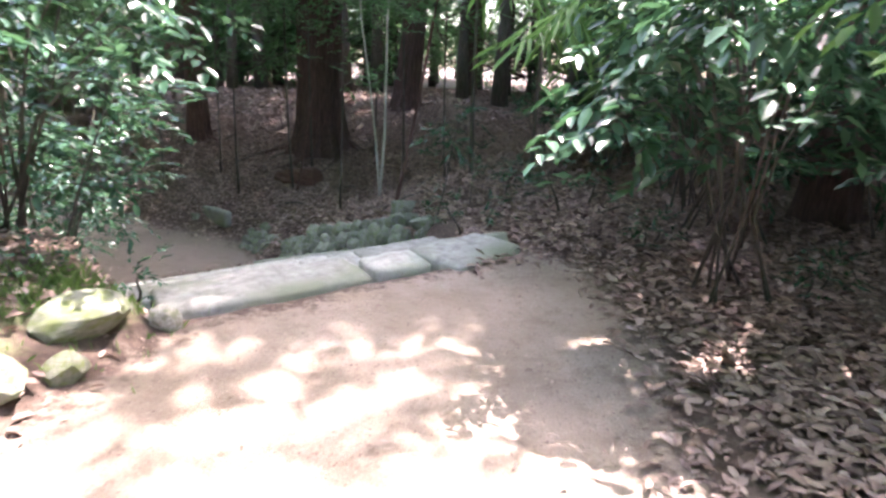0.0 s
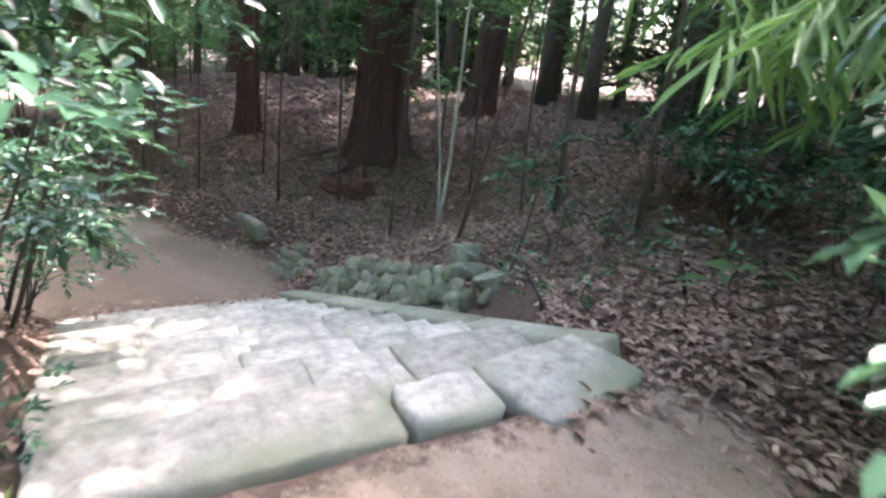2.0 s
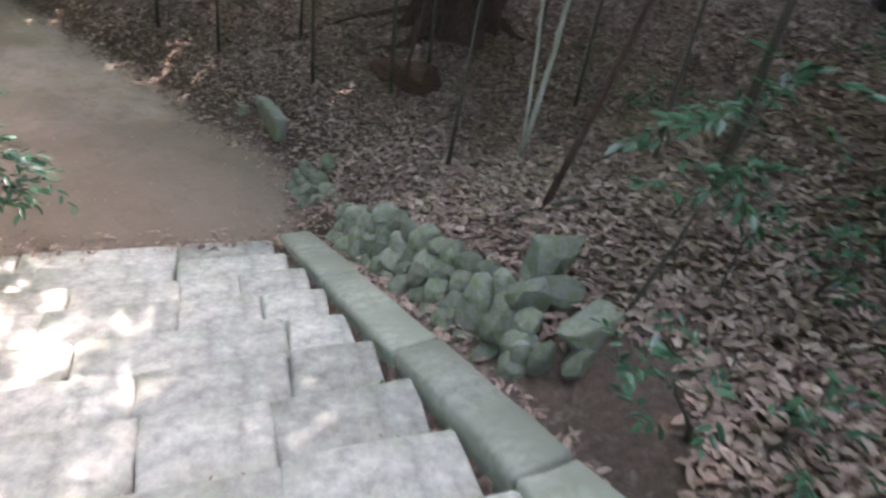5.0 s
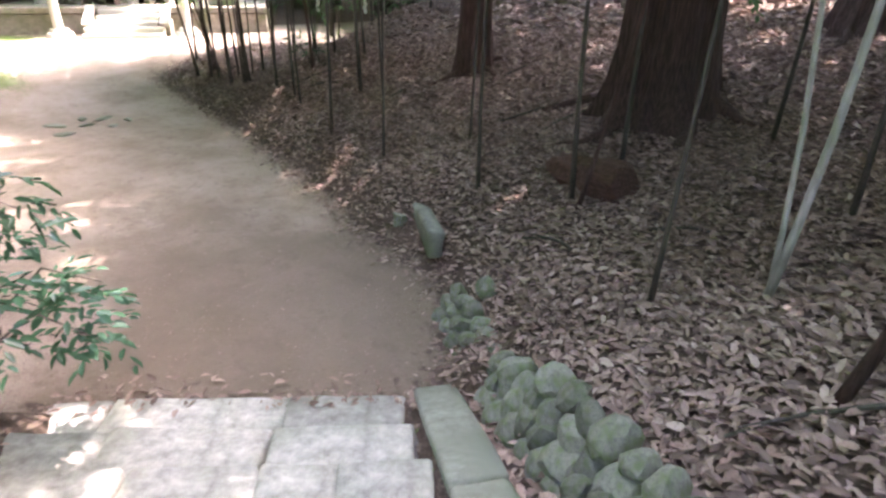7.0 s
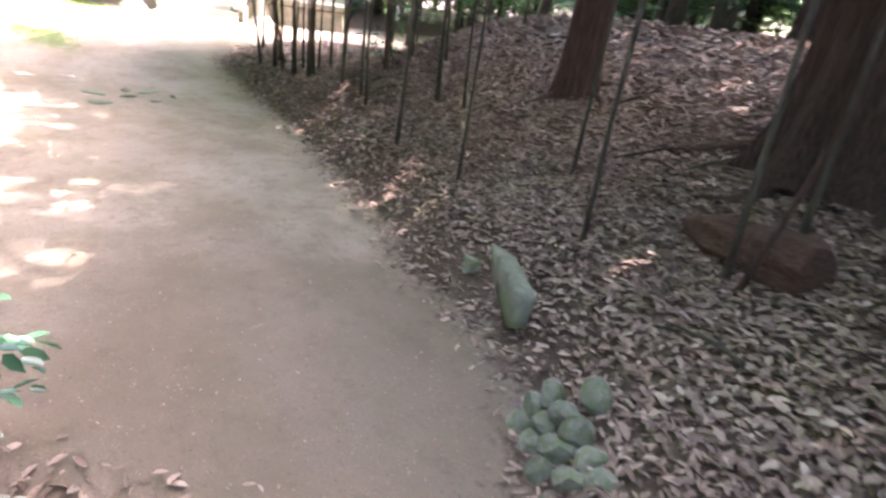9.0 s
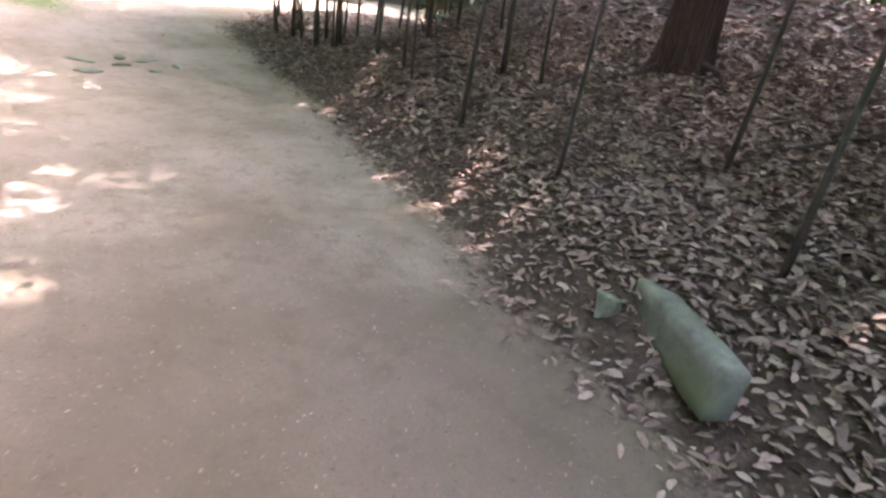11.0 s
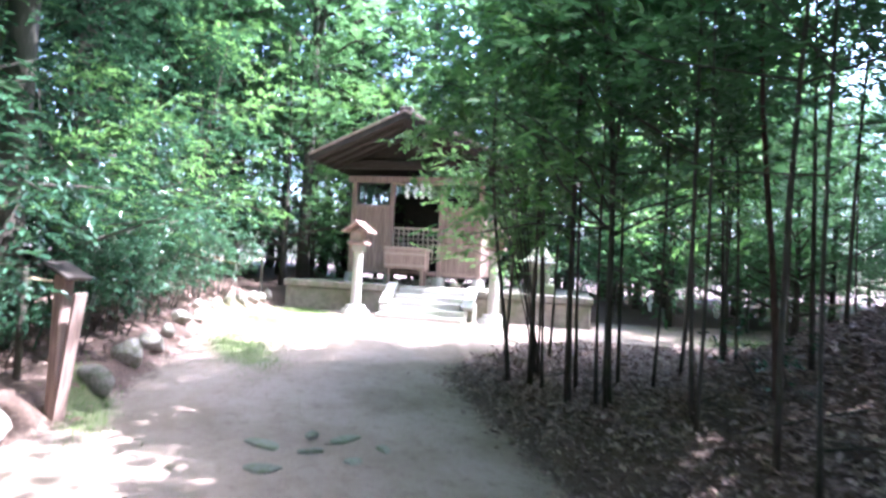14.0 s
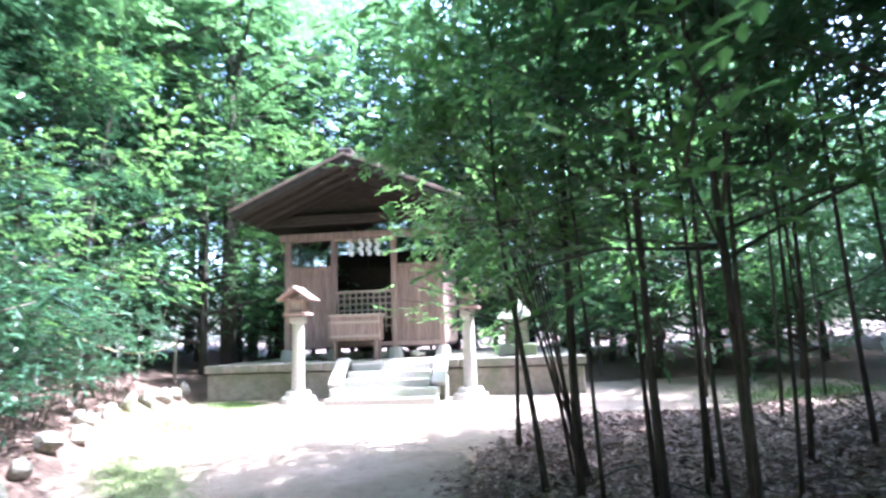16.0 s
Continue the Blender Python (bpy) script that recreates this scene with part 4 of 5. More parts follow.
def arching_shrub(x, y, tips, size, leaf, seed, label, per_limb=9, ratio=0.42, droop=0.25, name="overhanging_shrub", foot=0.1):
    """A shrub whose stems rise from one foot and arch over to the given tips (x, y, height)."""
    R, rng = np.random.default_rng(seed), random.Random(seed)
    z0 = ground_at(x, y)
    root = thing(name, Matrix.Translation((x, y, z0)), label, "shrub")
    ends = []
    for tx, ty, tz in tips:
        tip = Vector((tx - x, ty - y, tz - z0))
        base = Vector((rng.uniform(-foot, foot), rng.uniform(-foot, foot), -0.03))
        knee = Vector((tip.x * 0.3, tip.y * 0.3, tip.z * 0.75))
        bow = Vector((tip.x * 0.68, tip.y * 0.68, tip.z * 1.06 + 0.05))
        v, f = tube([base, knee * 0.55, knee, bow, tip], [0.011, 0.009, 0.008, 0.006, 0.003], 6, 0.05, rng)
        raw("stem", v, f, MAT["bark"], root, smooth=True)
        ends += [(knee, knee.lerp(bow, 0.5), bow), (bow, bow.lerp(tip, 0.5), tip), (bow, bow.lerp(tip, 0.6), tip)]
    starts, dirs = [], []
    for p, mid, end in ends:
        for _ in range(per_limb):
            starts.append(np.array(p.lerp(end, R.uniform(0.0, 1.0))) + R.normal(0, 0.09, 3))
            dirs.append(np.array((end - p).normalized()) * 0.6 + R.normal(0, 0.6, 3) * (1, 1, 0.5))
    V, F = twig_leaves(R, np.array(starts), np.array(dirs), 0.2 * R.uniform(0.6, 1.3, len(starts)), 6, size, ratio, True, droop)
    o = new("leaves", array_mesh("leaves", V, F, leaf))
    o.parent = root


arching_shrub(-2.85, 3.85, [(-1.5, 3.1, 1.2), (-1.4, 3.5, 1.4), (-1.55, 3.3, 1.75), (-1.35, 3.95, 1.7), (-1.9, 2.75, 1.5), (-2.1, 2.6, 1.85), (-1.7, 3.9, 2.15), (-2.0, 3.3, 2.2), (-2.3, 3.0, 2.3), (-1.3, 4.3, 2.2)], 0.105, MAT["glossy"], 201,
              "evergreen shrub arching over the path with glossy oval leaves", 6, 0.48)
arching_shrub(1.75, 3.5, [(0.62, 2.75, 1.15), (0.85, 3.1, 1.45), (1.0, 2.7, 1.6), (0.8, 3.5, 1.75), (1.2, 3.0, 2.0), (1.5, 2.6, 1.5), (1.25, 3.9, 1.4), (1.9, 2.8, 1.9), (1.6, 4.1, 2.0), (2.1, 3.2, 1.3)], 0.11, MAT["glossy"], 202,
              "evergreen shrub arching over the path with large shiny leaves", 9, 0.5, foot=0.3)
arching_shrub(2.2, 4.6, [(1.2, 4.5, 1.5), (1.5, 4.9, 1.2), (1.3, 5.2, 1.75), (1.8, 4.2, 1.9), (2.3, 4.0, 1.6), (2.6, 4.4, 1.9), (1.9, 5.3, 2.1), (2.8, 5.0, 1.5)], 0.1, MAT["glossy"], 203,
              "bushy evergreen shrub with several thin dark stems", 9, foot=0.3)
arching_shrub(2.1, 2.3, [(1.15, 2.0, 1.75), (1.35, 1.8, 1.5), (1.5, 2.4, 1.9), (1.75, 1.7, 1.95), (1.3, 2.5, 2.1)], 0.12, MAT["bright"], 204, "shrub with yellow-green leaves reaching over the path", 6)
arching_shrub(2.0, 7.4, [(1.3, 6.9, 0.95), (1.6, 6.6, 0.8), (2.3, 6.7, 0.9), (2.6, 7.1, 1.1), (1.6, 7.7, 1.2), (2.1, 7.0, 1.3)], 0.1, MAT["glossy"], 205, "low spreading evergreen shrub in dead leaves", 9)
arching_shrub(-11.85, 13.4, [(-12.7, 12.0, 1.95), (-13.1, 11.8, 1.9), (-12.4, 12.2, 2.15), (-13.0, 12.3, 2.25), (-12.2, 11.7, 2.15), (-13.6, 13.15, 1.1), (-13.4, 12.9, 1.45), (-13.2, 13.4, 1.2), (-12.8, 12.7, 2.5), (-13.3, 13.5, 0.8)], 0.085, MAT["bright"], 208,
              "slender maple reaching over the path with bright yellow-green leaves", 16, 0.5, 0.2, "maple_tree")
arching_shrub(-4.35, 6.15, [(-3.55, 6.5, -0.55), (-3.75, 6.7, -0.42), (-3.75, 6.2, -0.35), (-4.2, 6.6, -0.1)], 0.085, MAT["glossy"], 206, "evergreen shrub leaning over the stair's edge", 6)
arching_shrub(2.3, 5.5, [(0.55, 4.3, 1.75), (0.75, 4.1, 1.85), (0.9, 4.5, 1.8), (0.6, 4.7, 2.0), (1.05, 4.2, 2.1), (1.0, 4.8, 2.2), (1.3, 4.4, 2.4), (0.35, 4.5, 2.05)], 0.3, MAT["bright"], 207,
              "bamboo arching over the stair head with long narrow drooping leaves", 4, 0.085, 1.1, "bamboo_clump", 0.25)
sasa(3.5, 9.0, 102)


# ---------------------------------------------------------------- shrine
SH = Matrix.Translation((-17.85, 14.88, -0.95)) @ pose(0, 0, 0, 0, 0, math.degrees(math.atan2(0.714, 0.70)))   # x along the front, y away from the path
P_TOP = 0.70


def platform():
    root = thing("stone_platform", SH, "low rendered platform with a stone coping under the shrine", "platform")
    rng = random.Random(1)
    bm = boxed((0.0, 4.6, P_TOP / 2 - 0.14), (7.6, 7.9, P_TOP - 0.08), None, 0.02)
    part("wall", bm, MAT["mortar"], root)
    x = -3.85
    while x < 3.8:
        w = min(rng.uniform(1.1, 1.7), 3.85 - x)
        part("coping_stone", boxed((x + w / 2, 0.85, P_TOP - 0.08), (w - 0.012, 0.5, 0.16), None, 0.015, 0.006, rng), MAT["mortar"], root)
        x += w
    part("earth_top", boxed((0, 4.85, P_TOP - 0.05), (7.5, 7.3, 0.09), None, 0.0), MAT["mortar"], root)


def shrine_stairs():
    root = thing("shrine_steps", SH, "five pale stone steps with sloping side slabs up to the shrine", "stairs")
    rng = random.Random(3)
    for k in range(5):
        w = 2.0 if k < 2 else 1.62
        y0 = -0.62 + 0.27 * k
        part("step", boxed((0.12, y0 + 0.25, 0.14 * k + 0.03), (w, 0.5, 0.15), None, 0.014, 0.006, rng), MAT["granite"], root)
    for sx in (-0.86, 1.1):
        bm = boxed((0, 0, 0), (0.25, 0.78, 0.1), None, 0.012)
        ob = part("side_slab", bm, MAT["granite"], root, "bright sloping side slab")
        ob.matrix_basis = pose(sx, 0.22, 0.52, 36, 0, 0)
        part("side_block", boxed((sx, 0.3, 0.2), (0.22, 0.62, 0.4), None, 0.012), MAT["mortar"], root)


def lantern(u, height, label):
    root = thing("shrine_lantern", SH @ Matrix.Translation((u, 0, 0)), label, "lantern", "pair of lanterns before the shrine")
    bm = bmesh.new()
    for z, r, hh in ((0.04, 0.36, 0.14), (0.15, 0.26, 0.12)):
        bmesh.ops.create_cone(bm, cap_ends=True, segments=20, radius1=r, radius2=r * 0.88, depth=hh, matrix=Matrix.Translation((0, 0, z)))
    part("base", bm, MAT["granite"], root)
    bm = bmesh.new()
    bmesh.ops.create_cone(bm, cap_ends=True, segments=18, radius1=0.125, radius2=0.11, depth=height, matrix=Matrix.Translation((0, 0, 0.2 + height / 2)))
    part("post", bm, MAT["granite"], root)
    z = 0.2 + height
    part("cap_stone", boxed((0, 0, z - 0.07), (0.27, 0.27, 0.14), None, 0.02), MAT["granite"], root)
    part("floor_board", boxed((0, 0, z + 0.04), (0.44, 0.44, 0.06), None, 0.006), MAT["wood"], root)
    for sx in (-1, 1):
        for sy in (-1, 1):
            part("corner_post", boxed((sx * 0.13, sy * 0.13, z + 0.2), (0.035, 0.035, 0.28), None, 0.004), MAT["wood"], root)
    part("light_box", boxed((0, 0, z + 0.19), (0.235, 0.235, 0.24), None, 0.004), MAT["wood_pale"], root)
    for zz in (0.1, 0.31):
        part("rail", boxed((0, 0, z + zz), (0.32, 0.32, 0.03), None, 0.004), MAT["wood"], root)
    for s in (-1, 1):
        ob = part("roof_board", boxed((0, 0, 0), (0.42, 0.56, 0.035), None, 0.006), MAT["wood"], root)
        ob.matrix_basis = pose(s * 0.165, 0, z + 0.42, 0, s * 36, 0)
    part("ridge", boxed((0, 0, z + 0.545), (0.07, 0.6, 0.05), None, 0.008), MAT["wood"], root)


platform()
shrine_stairs()
lantern(-1.6, 1.42, "weathered wooden lantern box on a pale granite post")
lantern(1.68, 1.42, "weathered wooden lantern on a granite post, half hidden by leaves")


def shrine():
    y0, c, half = 2.05, -0.85, 1.78
    root = thing("shrine_hall", SH @ Matrix.Translation((c, y0, P_TOP)), "small weathered wooden shrine hall with a dark gabled roof", "shrine")
    rng = random.Random(9)
    floor, top = 0.27, 2.85
    posts = (-half, -0.68, 0.72, half)
    for x in posts:
        part("post", boxed((x, 0, (0.15 + top) / 2), (0.13, 0.13, top - 0.15), None, 0.012), MAT["wood"], root)
        # back posts take the dark wood, as shade inside the hall
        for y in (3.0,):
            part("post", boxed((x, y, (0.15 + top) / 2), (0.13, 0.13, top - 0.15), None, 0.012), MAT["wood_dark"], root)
        bm = bmesh.new()
        bmesh.ops.create_cone(bm, cap_ends=True, segments=10, radius1=0.19, radius2=0.14, depth=0.26, matrix=Matrix.Translation((x, 0, 0.11)))
        part("footing_stone", bm, MAT["granite"], root)
    part("lintel", boxed((0, -0.02, top - 0.05), (2 * half + 0.35, 0.17, 0.17), None, 0.01), MAT["wood"], root, "pale weathered lintel beam")
    # tie beam coloured dark for the shade under the overhang
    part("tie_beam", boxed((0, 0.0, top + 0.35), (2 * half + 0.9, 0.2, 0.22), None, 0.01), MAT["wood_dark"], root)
    part("sill", boxed((0, 0, floor + 0.05), (2 * half, 0.12, 0.1), None, 0.008), MAT["wood"], root)
    # floor darkened as well for the hall's inside shade
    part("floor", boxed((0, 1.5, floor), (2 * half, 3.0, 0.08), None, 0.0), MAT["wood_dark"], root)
    for a, b in ((posts[0], posts[1]), (posts[2], posts[3])):
        n = 7
        w = (b - a - 0.13) / n
        for i in range(n):
            x = a + 0.065 + w * (i + 0.5)
            part("board", boxed((x, 0.01 + 0.006 * (i % 2), 1.17), (w - 0.008, 0.025, 1.72), None, 0.003), MAT["wood"], root)
        for i in range(n):
            if i % 2 == 0:
                part("batten", boxed((a + 0.065 + w * (i + 1) - w * 0.02, -0.02, 1.17), (0.03, 0.02, 1.72), None, 0.003), MAT["wood"], root)
        part("rail", boxed(((a + b) / 2, 0, 2.07), (b - a - 0.13, 0.08, 0.08), None, 0.006), MAT["wood"], root)
    # inner walls and screen: shade inside the hall put into their dark colour
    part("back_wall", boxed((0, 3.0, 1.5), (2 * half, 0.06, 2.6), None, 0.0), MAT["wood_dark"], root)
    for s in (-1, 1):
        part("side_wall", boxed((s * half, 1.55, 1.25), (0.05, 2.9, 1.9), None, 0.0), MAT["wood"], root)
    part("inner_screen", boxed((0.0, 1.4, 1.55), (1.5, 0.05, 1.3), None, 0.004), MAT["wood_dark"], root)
    # lattice gate
    gate = part("gate", boxed((0.02, 0.03, 1.5), (1.27, 0.05, 0.06), None, 0.005), MAT["wood_pale"], root, "pale lattice gate across the doorway")
    for z in (1.22, 1.36, 1.08, 0.9, 0.72):
        part("lattice_bar", boxed((0.02, 0.03, z), (1.27, 0.035, 0.035), None, 0.003), MAT["wood_pale"], gate)
    for i in range(10):
        part("lattice_bar", boxed((-0.6 + i * 0.1375, 0.035, 1.05), (0.03, 0.03, 0.94), None, 0.003), MAT["wood_pale"], gate)
    # gabled roof, its open end to the front, deep overhang
    ang = math.degrees(math.atan2(0.44, 1.0))
    apex, run = top + 1.38, 2.5
    for s in (-1, 1):
        ob = part("roof_slope", boxed((0, 0, 0), (run / math.cos(radians(ang)), 5.6, 0.13), None, 0.02), MAT["wood_dark"], root, "dark bark-covered roof slope")
        ob.matrix_basis = pose(s * run / 2, 1.4, apex - 0.44 * run / 2, 0, s * ang, 0)
        ob = part("barge_board", boxed((0, 0, 0), (run / math.cos(radians(ang)), 0.05, 0.2), None, 0.006), MAT["wood_dark"], root, "dark weathered barge board")
        ob.matrix_basis = pose(s * run / 2, -1.44, apex - 0.44 * run / 2 + 0.0, 0, s * ang, 0)
        ob = part("verge_strip", boxed((0, 0, 0), (run / math.cos(radians(ang)), 0.03, 0.06), None, 0.004), MAT["wood"], root, "pale weathered verge strip")
        ob.matrix_basis = pose(s * run / 2, -1.485, apex - 0.44 * run / 2 + 0.07, 0, s * ang, 0)
        # rafters: the soffit's shade is in their dark colour
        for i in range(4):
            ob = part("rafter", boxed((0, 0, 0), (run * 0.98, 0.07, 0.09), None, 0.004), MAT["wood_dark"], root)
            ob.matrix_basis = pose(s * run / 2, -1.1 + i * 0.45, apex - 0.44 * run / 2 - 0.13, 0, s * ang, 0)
    part("ridge_cap", boxed((0, 1.4, apex + 0.1), (0.35, 5.7, 0.18), None, 0.03), MAT["wood_dark"], root)
    # gable board painted dark to stand for shade behind the overhang
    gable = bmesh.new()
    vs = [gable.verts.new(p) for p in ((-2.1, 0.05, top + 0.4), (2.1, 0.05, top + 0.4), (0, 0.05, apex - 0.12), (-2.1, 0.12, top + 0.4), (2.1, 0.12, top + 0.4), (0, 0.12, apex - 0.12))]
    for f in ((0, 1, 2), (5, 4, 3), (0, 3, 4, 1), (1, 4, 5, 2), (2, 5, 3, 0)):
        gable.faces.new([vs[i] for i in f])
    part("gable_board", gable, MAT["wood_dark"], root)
    # straw rope with folded paper streamers across the doorway
    pts = [(-0.66 + 1.36 * f, -0.1, top - 0.15 - 0.05 * math.sin(math.pi * f)) for f in (0, 0.2, 0.4, 0.6, 0.8, 1)]
    v, f = tube(pts, [0.018] * 6, 8)
    raw("straw_rope", v, f, MAT["rope"], root, "thin straw rope")
    for x in (-0.26, -0.02, 0.16, 0.36):
        streamer(root, x, -0.11, top - 0.17, 1.0)
    for i in range(9):
        x = -1.75 + 0.42 * i + rng.uniform(-0.08, 0.08)
        if min(abs(x - p) for p in posts) > 0.16:
            ob = new("foundation_stone", ROCKS[i % 6])
            ob.parent = root
            ob.matrix_basis = pose(x, -0.05, 0.07, 0, 0, rng.uniform(0, 360)) @ Matrix.Diagonal((0.2, 0.14, 0.1, 1))


def streamer(root, x, y, z, k):
    """A paper strip folded in zigzag steps."""
    bm = bmesh.new()
    for i in range(4):
        add_box(bm, (x + 0.045 * k * (i % 2) - 0.01, y - 0.012 * i, z - (0.05 + 0.09 * i) * k), (0.085 * k, 0.006, 0.12 * k), pose(0, 0, 0, 0, 14 if i % 2 else -14, 8 * i), 0.0)
    return part("paper_streamer", bm, MAT["paper"], root, "white folded paper streamer")


shrine()


def offering_box():
    root = thing("offering_box", SH @ Matrix.Translation((-0.89, 1.62, P_TOP)), "pale wooden offering box on legs before the lattice gate", "offering box")
    part("box", boxed((0, 0, 0.66), (1.08, 0.42, 0.52), None, 0.01), MAT["wood"], root)
    part("lid_board", boxed((0, 0, 0.95), (1.16, 0.48, 0.06), None, 0.008), MAT["wood_pale"], root)
    for z in (0.5, 0.8):
        part("band", boxed((0, -0.22, z), (1.12, 0.02, 0.05), None, 0.003), MAT["wood_pale"], root)
    for sx in (-0.45, 0.45):
        for sy in (-0.16, 0.16):
            part("leg", boxed((sx, sy, 0.2), (0.07, 0.07, 0.4), None, 0.005), MAT["wood"], root)


offering_box()


def stone_hokora():
    root = thing("stone_shrine", SH @ Matrix.Translation((2.55, 1.5, P_TOP)), "small grey-green stone wayside shrine on the platform", "stone shrine")
    part("plinth", boxed((0, 0, 0.12), (0.8, 0.6, 0.24), None, 0.03), MAT["cobble"], root)
    part("body", boxed((0, 0, 0.5), (0.5, 0.4, 0.55), None, 0.03), MAT["cobble"], root)
    bm = bmesh.new()
    bmesh.ops.create_cone(bm, cap_ends=True, segments=4, radius1=0.55, radius2=0.12, depth=0.4, matrix=Matrix.Translation((0, 0, 0.95)) @ pose(0, 0, 0, 0, 0, 45))
    part("roof", bm, MAT["cobble"], root)


stone_hokora()


# ---------------------------------------------------------------- posts, ropes and papers round the precinct
def notice_post():
    x, y = -12.33, 8.13
    root = thing("capped_post", Matrix.Translation((x, y, ground_at(x, y) - 0.05)) @ pose(0, 0, 0, 0, 0, 40), "stout weathered wooden post with a slanting board cap", "post")
    part("post", boxed((0, 0, 0.68), (0.12, 0.12, 1.36), None, 0.012), MAT["wood"], root)
    ob = part("cap_board", boxed((0, 0, 0), (0.36, 0.26, 0.035), None, 0.006), MAT["wood_dark"], root)
    ob.matrix_basis = pose(0.03, 0, 1.39, 0, 22, 0)
    part("brace", boxed((0.13, 0, 0.6), (0.03, 0.12, 1.2), pose(0, 0, 0, 0, 8, 0), 0.004), MAT["wood"], root)


notice_post()


def rope_fence(name, spots, h, papers, label):
    root = thing(name, Matrix(), label, "rope fence")
    tops = []
    for x, y in spots:
        z = ground_at(x, y)
        v, f = tube([(x, y, z - 0.05), (x, y, z + h * 0.5), (x + 0.01, y, z + h)], [0.035, 0.033, 0.03], 8)
        raw("post", v, f, MAT["bark"], root)
        tops.append(Vector((x, y, z + h - 0.1)))
    for a, b in zip(tops, tops[1:]):
        pts = [a.lerp(b, f) - Vector((0, 0, 0.22 * math.sin(math.pi * f))) for f in (0, 0.15, 0.3, 0.5, 0.7, 0.85, 1)]
        v, f = tube(pts, [0.011] * 7, 6)
        raw("rope", v, f, MAT["rope"], root)
        for i in range(papers):
            q = a.lerp(b, (i + 0.55) / papers)
            streamer(root, q.x, q.y, q.z - 0.2, 1.15)


rope_fence("rope_fence", [(-12.7, 7.8), (-16.0, 8.9), (-18.2, 10.05), (-21.0, 12.0)], 1.05, 1, "thin posts with a slack straw rope and white papers")
rope_fence("rope_fence", [(-17.3, 20.6), (-14.8, 22.6), (-12.0, 24.6), (-8.5, 26.0)], 1.05, 2, "thin posts with a slack straw rope and white papers")


# ---------------------------------------------------------------- dead leaves, grass and twigs
def scatter_litter():
    R = np.random.default_rng(5)
    def sheet(name, n, x0, x1, y0, y1, size, keep):
        x, y = R.uniform(x0, x1, n), R.uniform(y0, y1, n)
        z, d = lie(x, y)
        ok = keep(x, y, d)
        x, y, z = x[ok], y[ok], z[ok]
        m = len(x)
        P = np.stack([x, y, z + R.uniform(0.004, 0.035, m)], 1)
        t = R.uniform(0, 6.283, m)
        D = np.stack([np.cos(t), np.sin(t), R.normal(0.0, 0.28, m)], 1)
        U = np.stack([R.normal(0, 0.4, m), R.normal(0, 0.4, m), np.ones(m)], 1)
        L = size * R.uniform(0.5, 1.25, m)
        V, F = leaf_arrays(P, D, U, L, L * R.uniform(0.3, 0.5, m), True)
        ob = new(name, array_mesh(name, V, F, MAT["litter"]))
        tagged(ob, "thick layer of brown dead leaves on the ground", "dead leaves", kind="stuff")
    edge = lambda d: R.random(len(d)) < np.clip((d + 0.4) / 0.85, 0, 1) ** 1.6
    inner = lambda x, y: sdf(x, y, STAIR) > -0.02
    sheet("leaf_litter", 90000, 0.2, 5.0, 0.2, 9.0, 0.078, lambda x, y, d: edge(d))
    sheet("leaf_litter", 105000, -7.5, 0.2, 6.5, 14.0, 0.075, lambda x, y, d: edge(d))
    sheet("leaf_litter", 60000, -14.5, -7.5, 10.5, 20.0, 0.078, lambda x, y, d: edge(d))
    sheet("leaf_litter", 42000, 0.2, 6.0, 9.0, 14.0, 0.085, lambda x, y, d: edge(d))
    sheet("leaf_litter", 30000, -7.5, 6.0, 14.0, 24.0, 0.14, lambda x, y, d: edge(d))
    sheet("leaf_litter", 12000, -5.0, -1.3, 1.0, 7.0, 0.08, lambda x, y, d: edge(d - 0.15) & (R.random(len(d)) < 0.8))
    sheet("leaf_litter", 9000, -22.0, -10.0, 4.0, 11.5, 0.1, lambda x, y, d: edge(d - 0.15))
    sheet("path_leaves", 3500, -14.0, 1.5, -0.5, 13.0, 0.04, lambda x, y, d: (d < 0) & (sdf(x, y, STAIR) > 0.3) & (R.random(len(d)) < np.exp(d * 1.8) + 0.1))
    sheet("path_grit", 9000, -1.7, 1.3, 0.2, 4.8, 0.016, lambda x, y, d: (d < 0) & (sdf(x, y, STAIR) > 0.02))
    sheet("path_grit", 9000, -8.0, -2.6, 6.2, 11.0, 0.018, lambda x, y, d: (d < 0) & (sdf(x, y, STAIR) > 0.02))
    # leaves lodged beside the sloping slabs
    sheet("leaf_litter", 7000, -2.5, 0.8, 4.6, 8.2, 0.08, lambda x, y, d: (sdf(x, y, STAIR) < 0) & (((x + 1.37) * 0.803 + (y - 3.03) * 0.596) > 2.85 - 0.163 * ((x + 1.37) * -0.596 + (y - 3.03) * 0.803)))


scatter_litter()


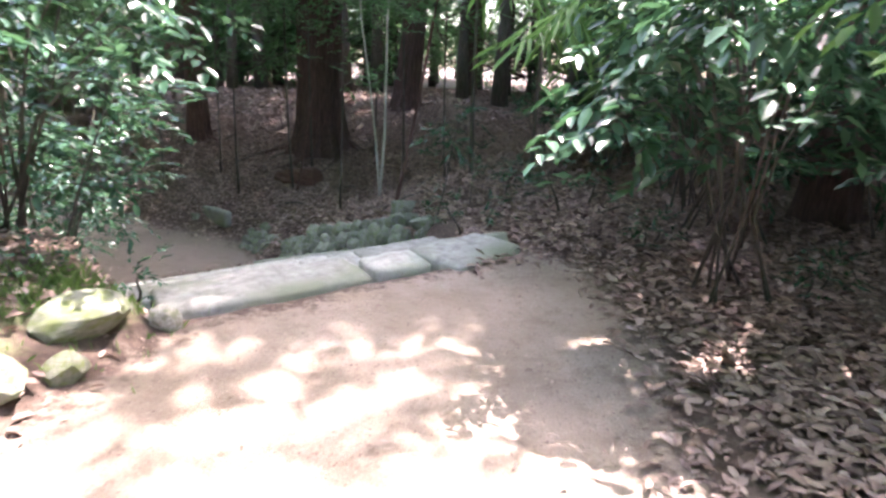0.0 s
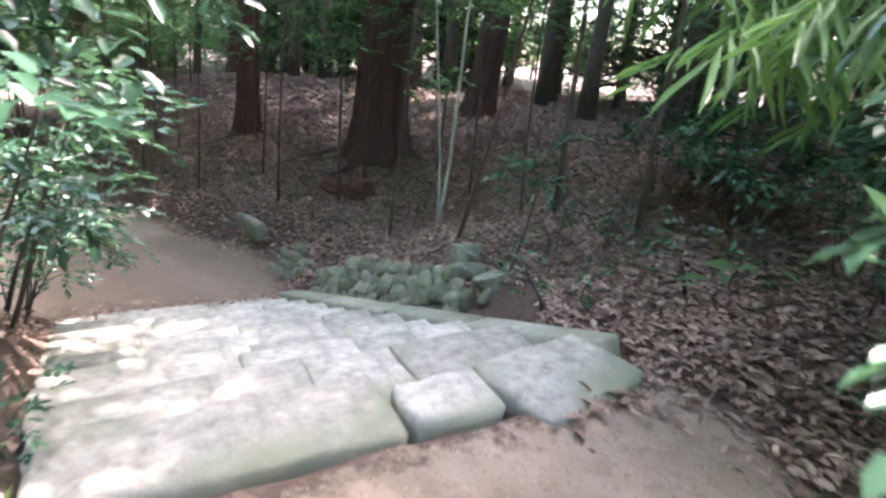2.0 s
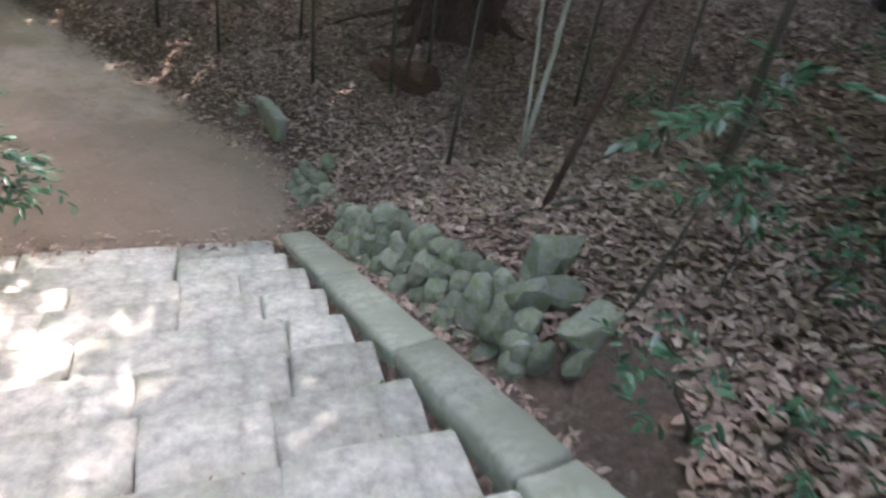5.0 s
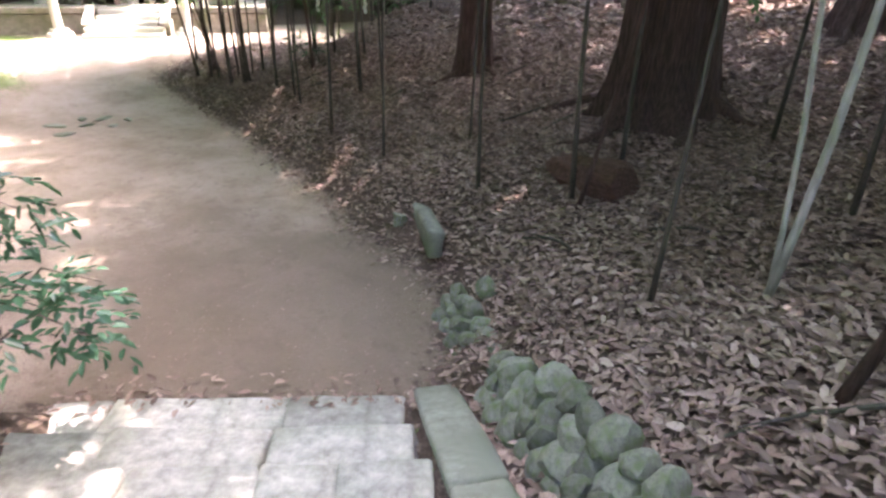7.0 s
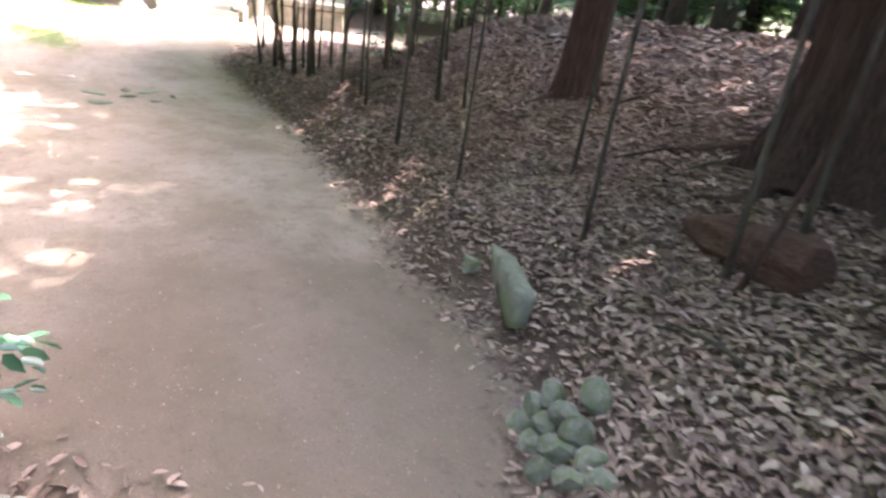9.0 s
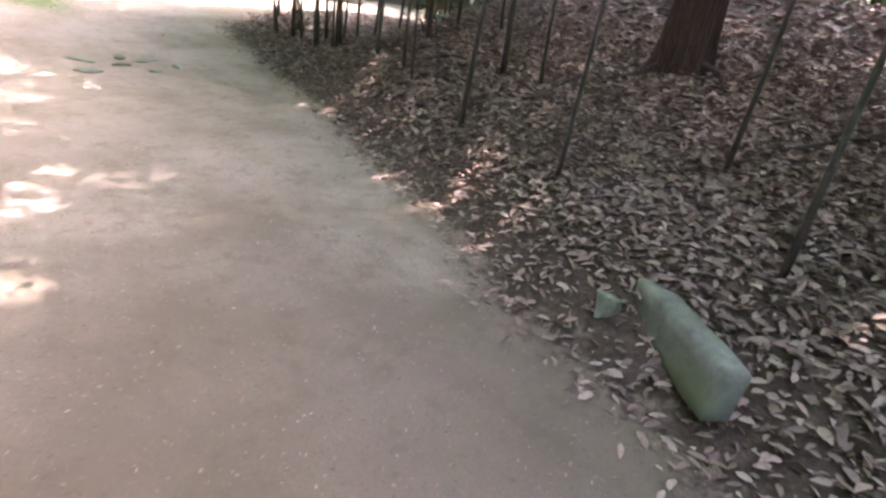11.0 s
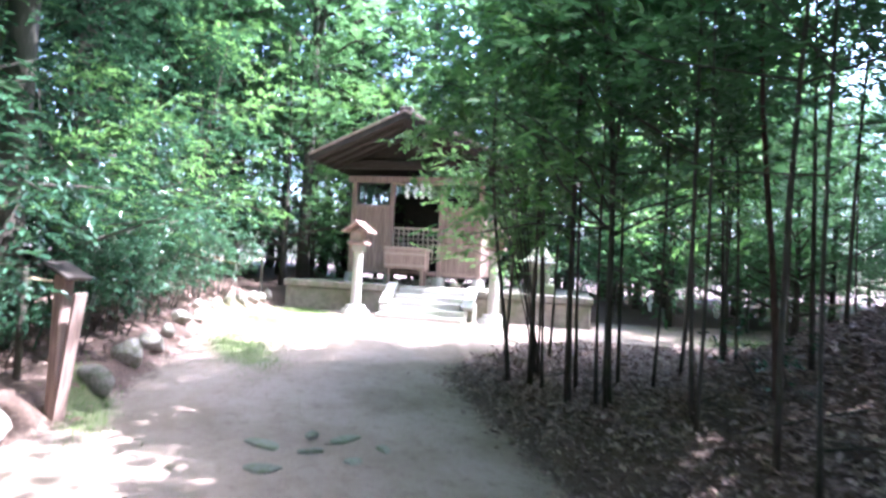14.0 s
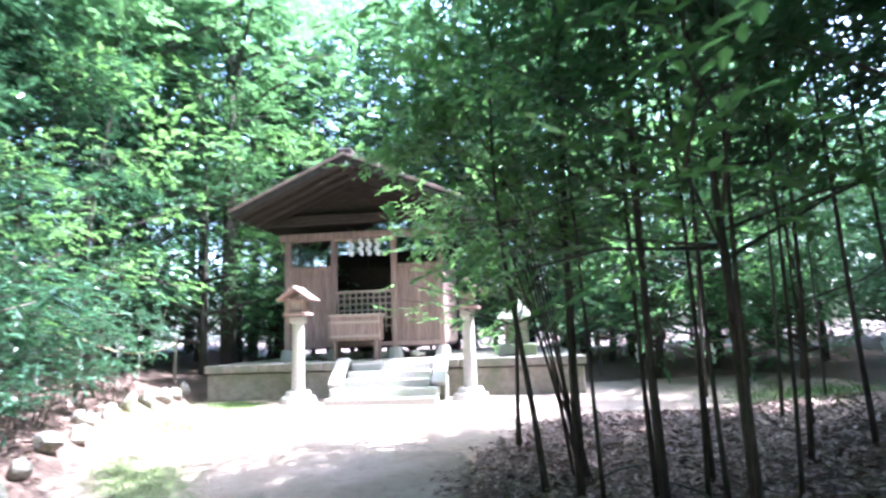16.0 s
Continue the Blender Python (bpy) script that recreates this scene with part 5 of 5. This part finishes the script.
def joint_moss():
    R = np.random.default_rng(17)
    for name, mat, m, size, label, right in (("joint_dirt", MAT["litter"], 2600, 0.022, "dark dirt and leaf bits lodged against the risers", False), ("joint_moss", MAT["grass"], 1700, 0.03, "tufts of green moss in the stair joints", True)):
        k = R.integers(1, ROWS_N, m)
        n = 0.565 + TREAD * (k - 1) + np.abs(R.normal(0, 0.03, m))
        edge = 2.36 - 0.146 * (n - 0.6)
        e = edge - np.abs(R.normal(0, 0.22, m)) + 0.05 if right else R.uniform(-0.3, 1.0, m) * 1.0 + R.uniform(0, 1, m) * (edge - 1.0)
        x, y = S_TOP[0] + e * S_E[0] + n * S_N[0], S_TOP[1] + e * S_E[1] + n * S_N[1]
        P = np.stack([x, y, 0.03 - RISER * k + R.uniform(0.0, 0.012, m)], 1)
        D = np.stack([R.normal(0, 1, m), R.normal(0, 1, m), np.abs(R.normal(0, 0.7, m)) * (1.0 if right else 0.15)], 1)
        L = size * R.uniform(0.5, 1.5, m)
        V, F = leaf_arrays(P, D, np.stack([R.normal(0, 0.4, m), R.normal(0, 0.4, m), np.ones(m)], 1), L, L * 0.4)
        ob = new(name, array_mesh(name, V, F, mat))
        tagged(ob, label, "moss" if right else "dirt", kind="stuff")


joint_moss()


def grass():
    R = np.random.default_rng(8)
    for n, cx, cy, rx, ry, h in ((900, -1.95, 2.9, 0.35, 0.4, 0.07), (3000, -17.3, 11.2, 1.6, 0.6, 0.04), (2000, -14.9, 10.3, 1.2, 0.45, 0.04), (1500, -19.6, 12.7, 1.0, 0.5, 0.05), (2500, -12.4, 20.0, 1.3, 2.0, 0.07), (500, -12.6, 8.35, 1.0, 0.25, 0.05)):
        x, y = R.normal(cx, rx * 0.6, n), R.normal(cy, ry * 0.6, n)
        z, d = lie(x, y)
        P = np.stack([x, y, z - 0.005], 1)
        D = np.stack([R.normal(0, 0.5, n), R.normal(0, 0.5, n), np.ones(n)], 1)
        L = h * R.uniform(0.5, 1.4, n)
        V, F = leaf_arrays(P, D, np.stack([R.normal(0, 1, n), R.normal(0, 1, n), R.normal(0, 0.2, n)], 1), L, L * 0.14)
        ob = new("grass", array_mesh("grass", V, F, MAT["grass"]))
        tagged(ob, "thin short green grass on bare earth", "grass", kind="stuff")


grass()


def fallen_branches():
    rng = random.Random(14)
    spots = [(-3.9, 11.1), (-2.9, 11.6), (-1.4, 9.4), (-5.9, 11.6), (-4.6, 12.4), (-8.2, 12.2), (-10.4, 13.0), (0.9, 6.7), (1.9, 5.6), (-0.4, 8.4), (-7.2, 12.1), (-11.6, 13.9), (-0.2, 7.7), (-2.2, 9.1), (-9.4, 13.6)]
    for x, y in spots:
        t, ln = rng.uniform(0, 6.28), rng.uniform(0.35, 1.1)
        pts = []
        for i in range(5):
            f = i / 4
            px, py = x + math.cos(t + 0.3 * f) * ln * f, y + math.sin(t + 0.3 * f) * ln * f
            pts.append((px - x, py - y, ground_at(px, py) - ground_at(x, y) + 0.03 + 0.02 * math.sin(f * 5)))
        held = [tube(pts, [0.014 - 0.0022 * i for i in range(5)], 6, 0.1, rng)]
        q = Vector(pts[2])
        held.append(tube([q, q + Vector((math.cos(t + 0.9), math.sin(t + 0.9), 0.08)) * ln * 0.3], [0.007, 0.003], 5))
        v, f = merged(held)
        ob = raw("fallen_branch", v, f, MAT["bark"], None)
        ob.location = (x, y, ground_at(x, y))
        tagged(ob, "dry dead branch lying on brown leaves", "branch", "fallen branches in the litter")


fallen_branches()
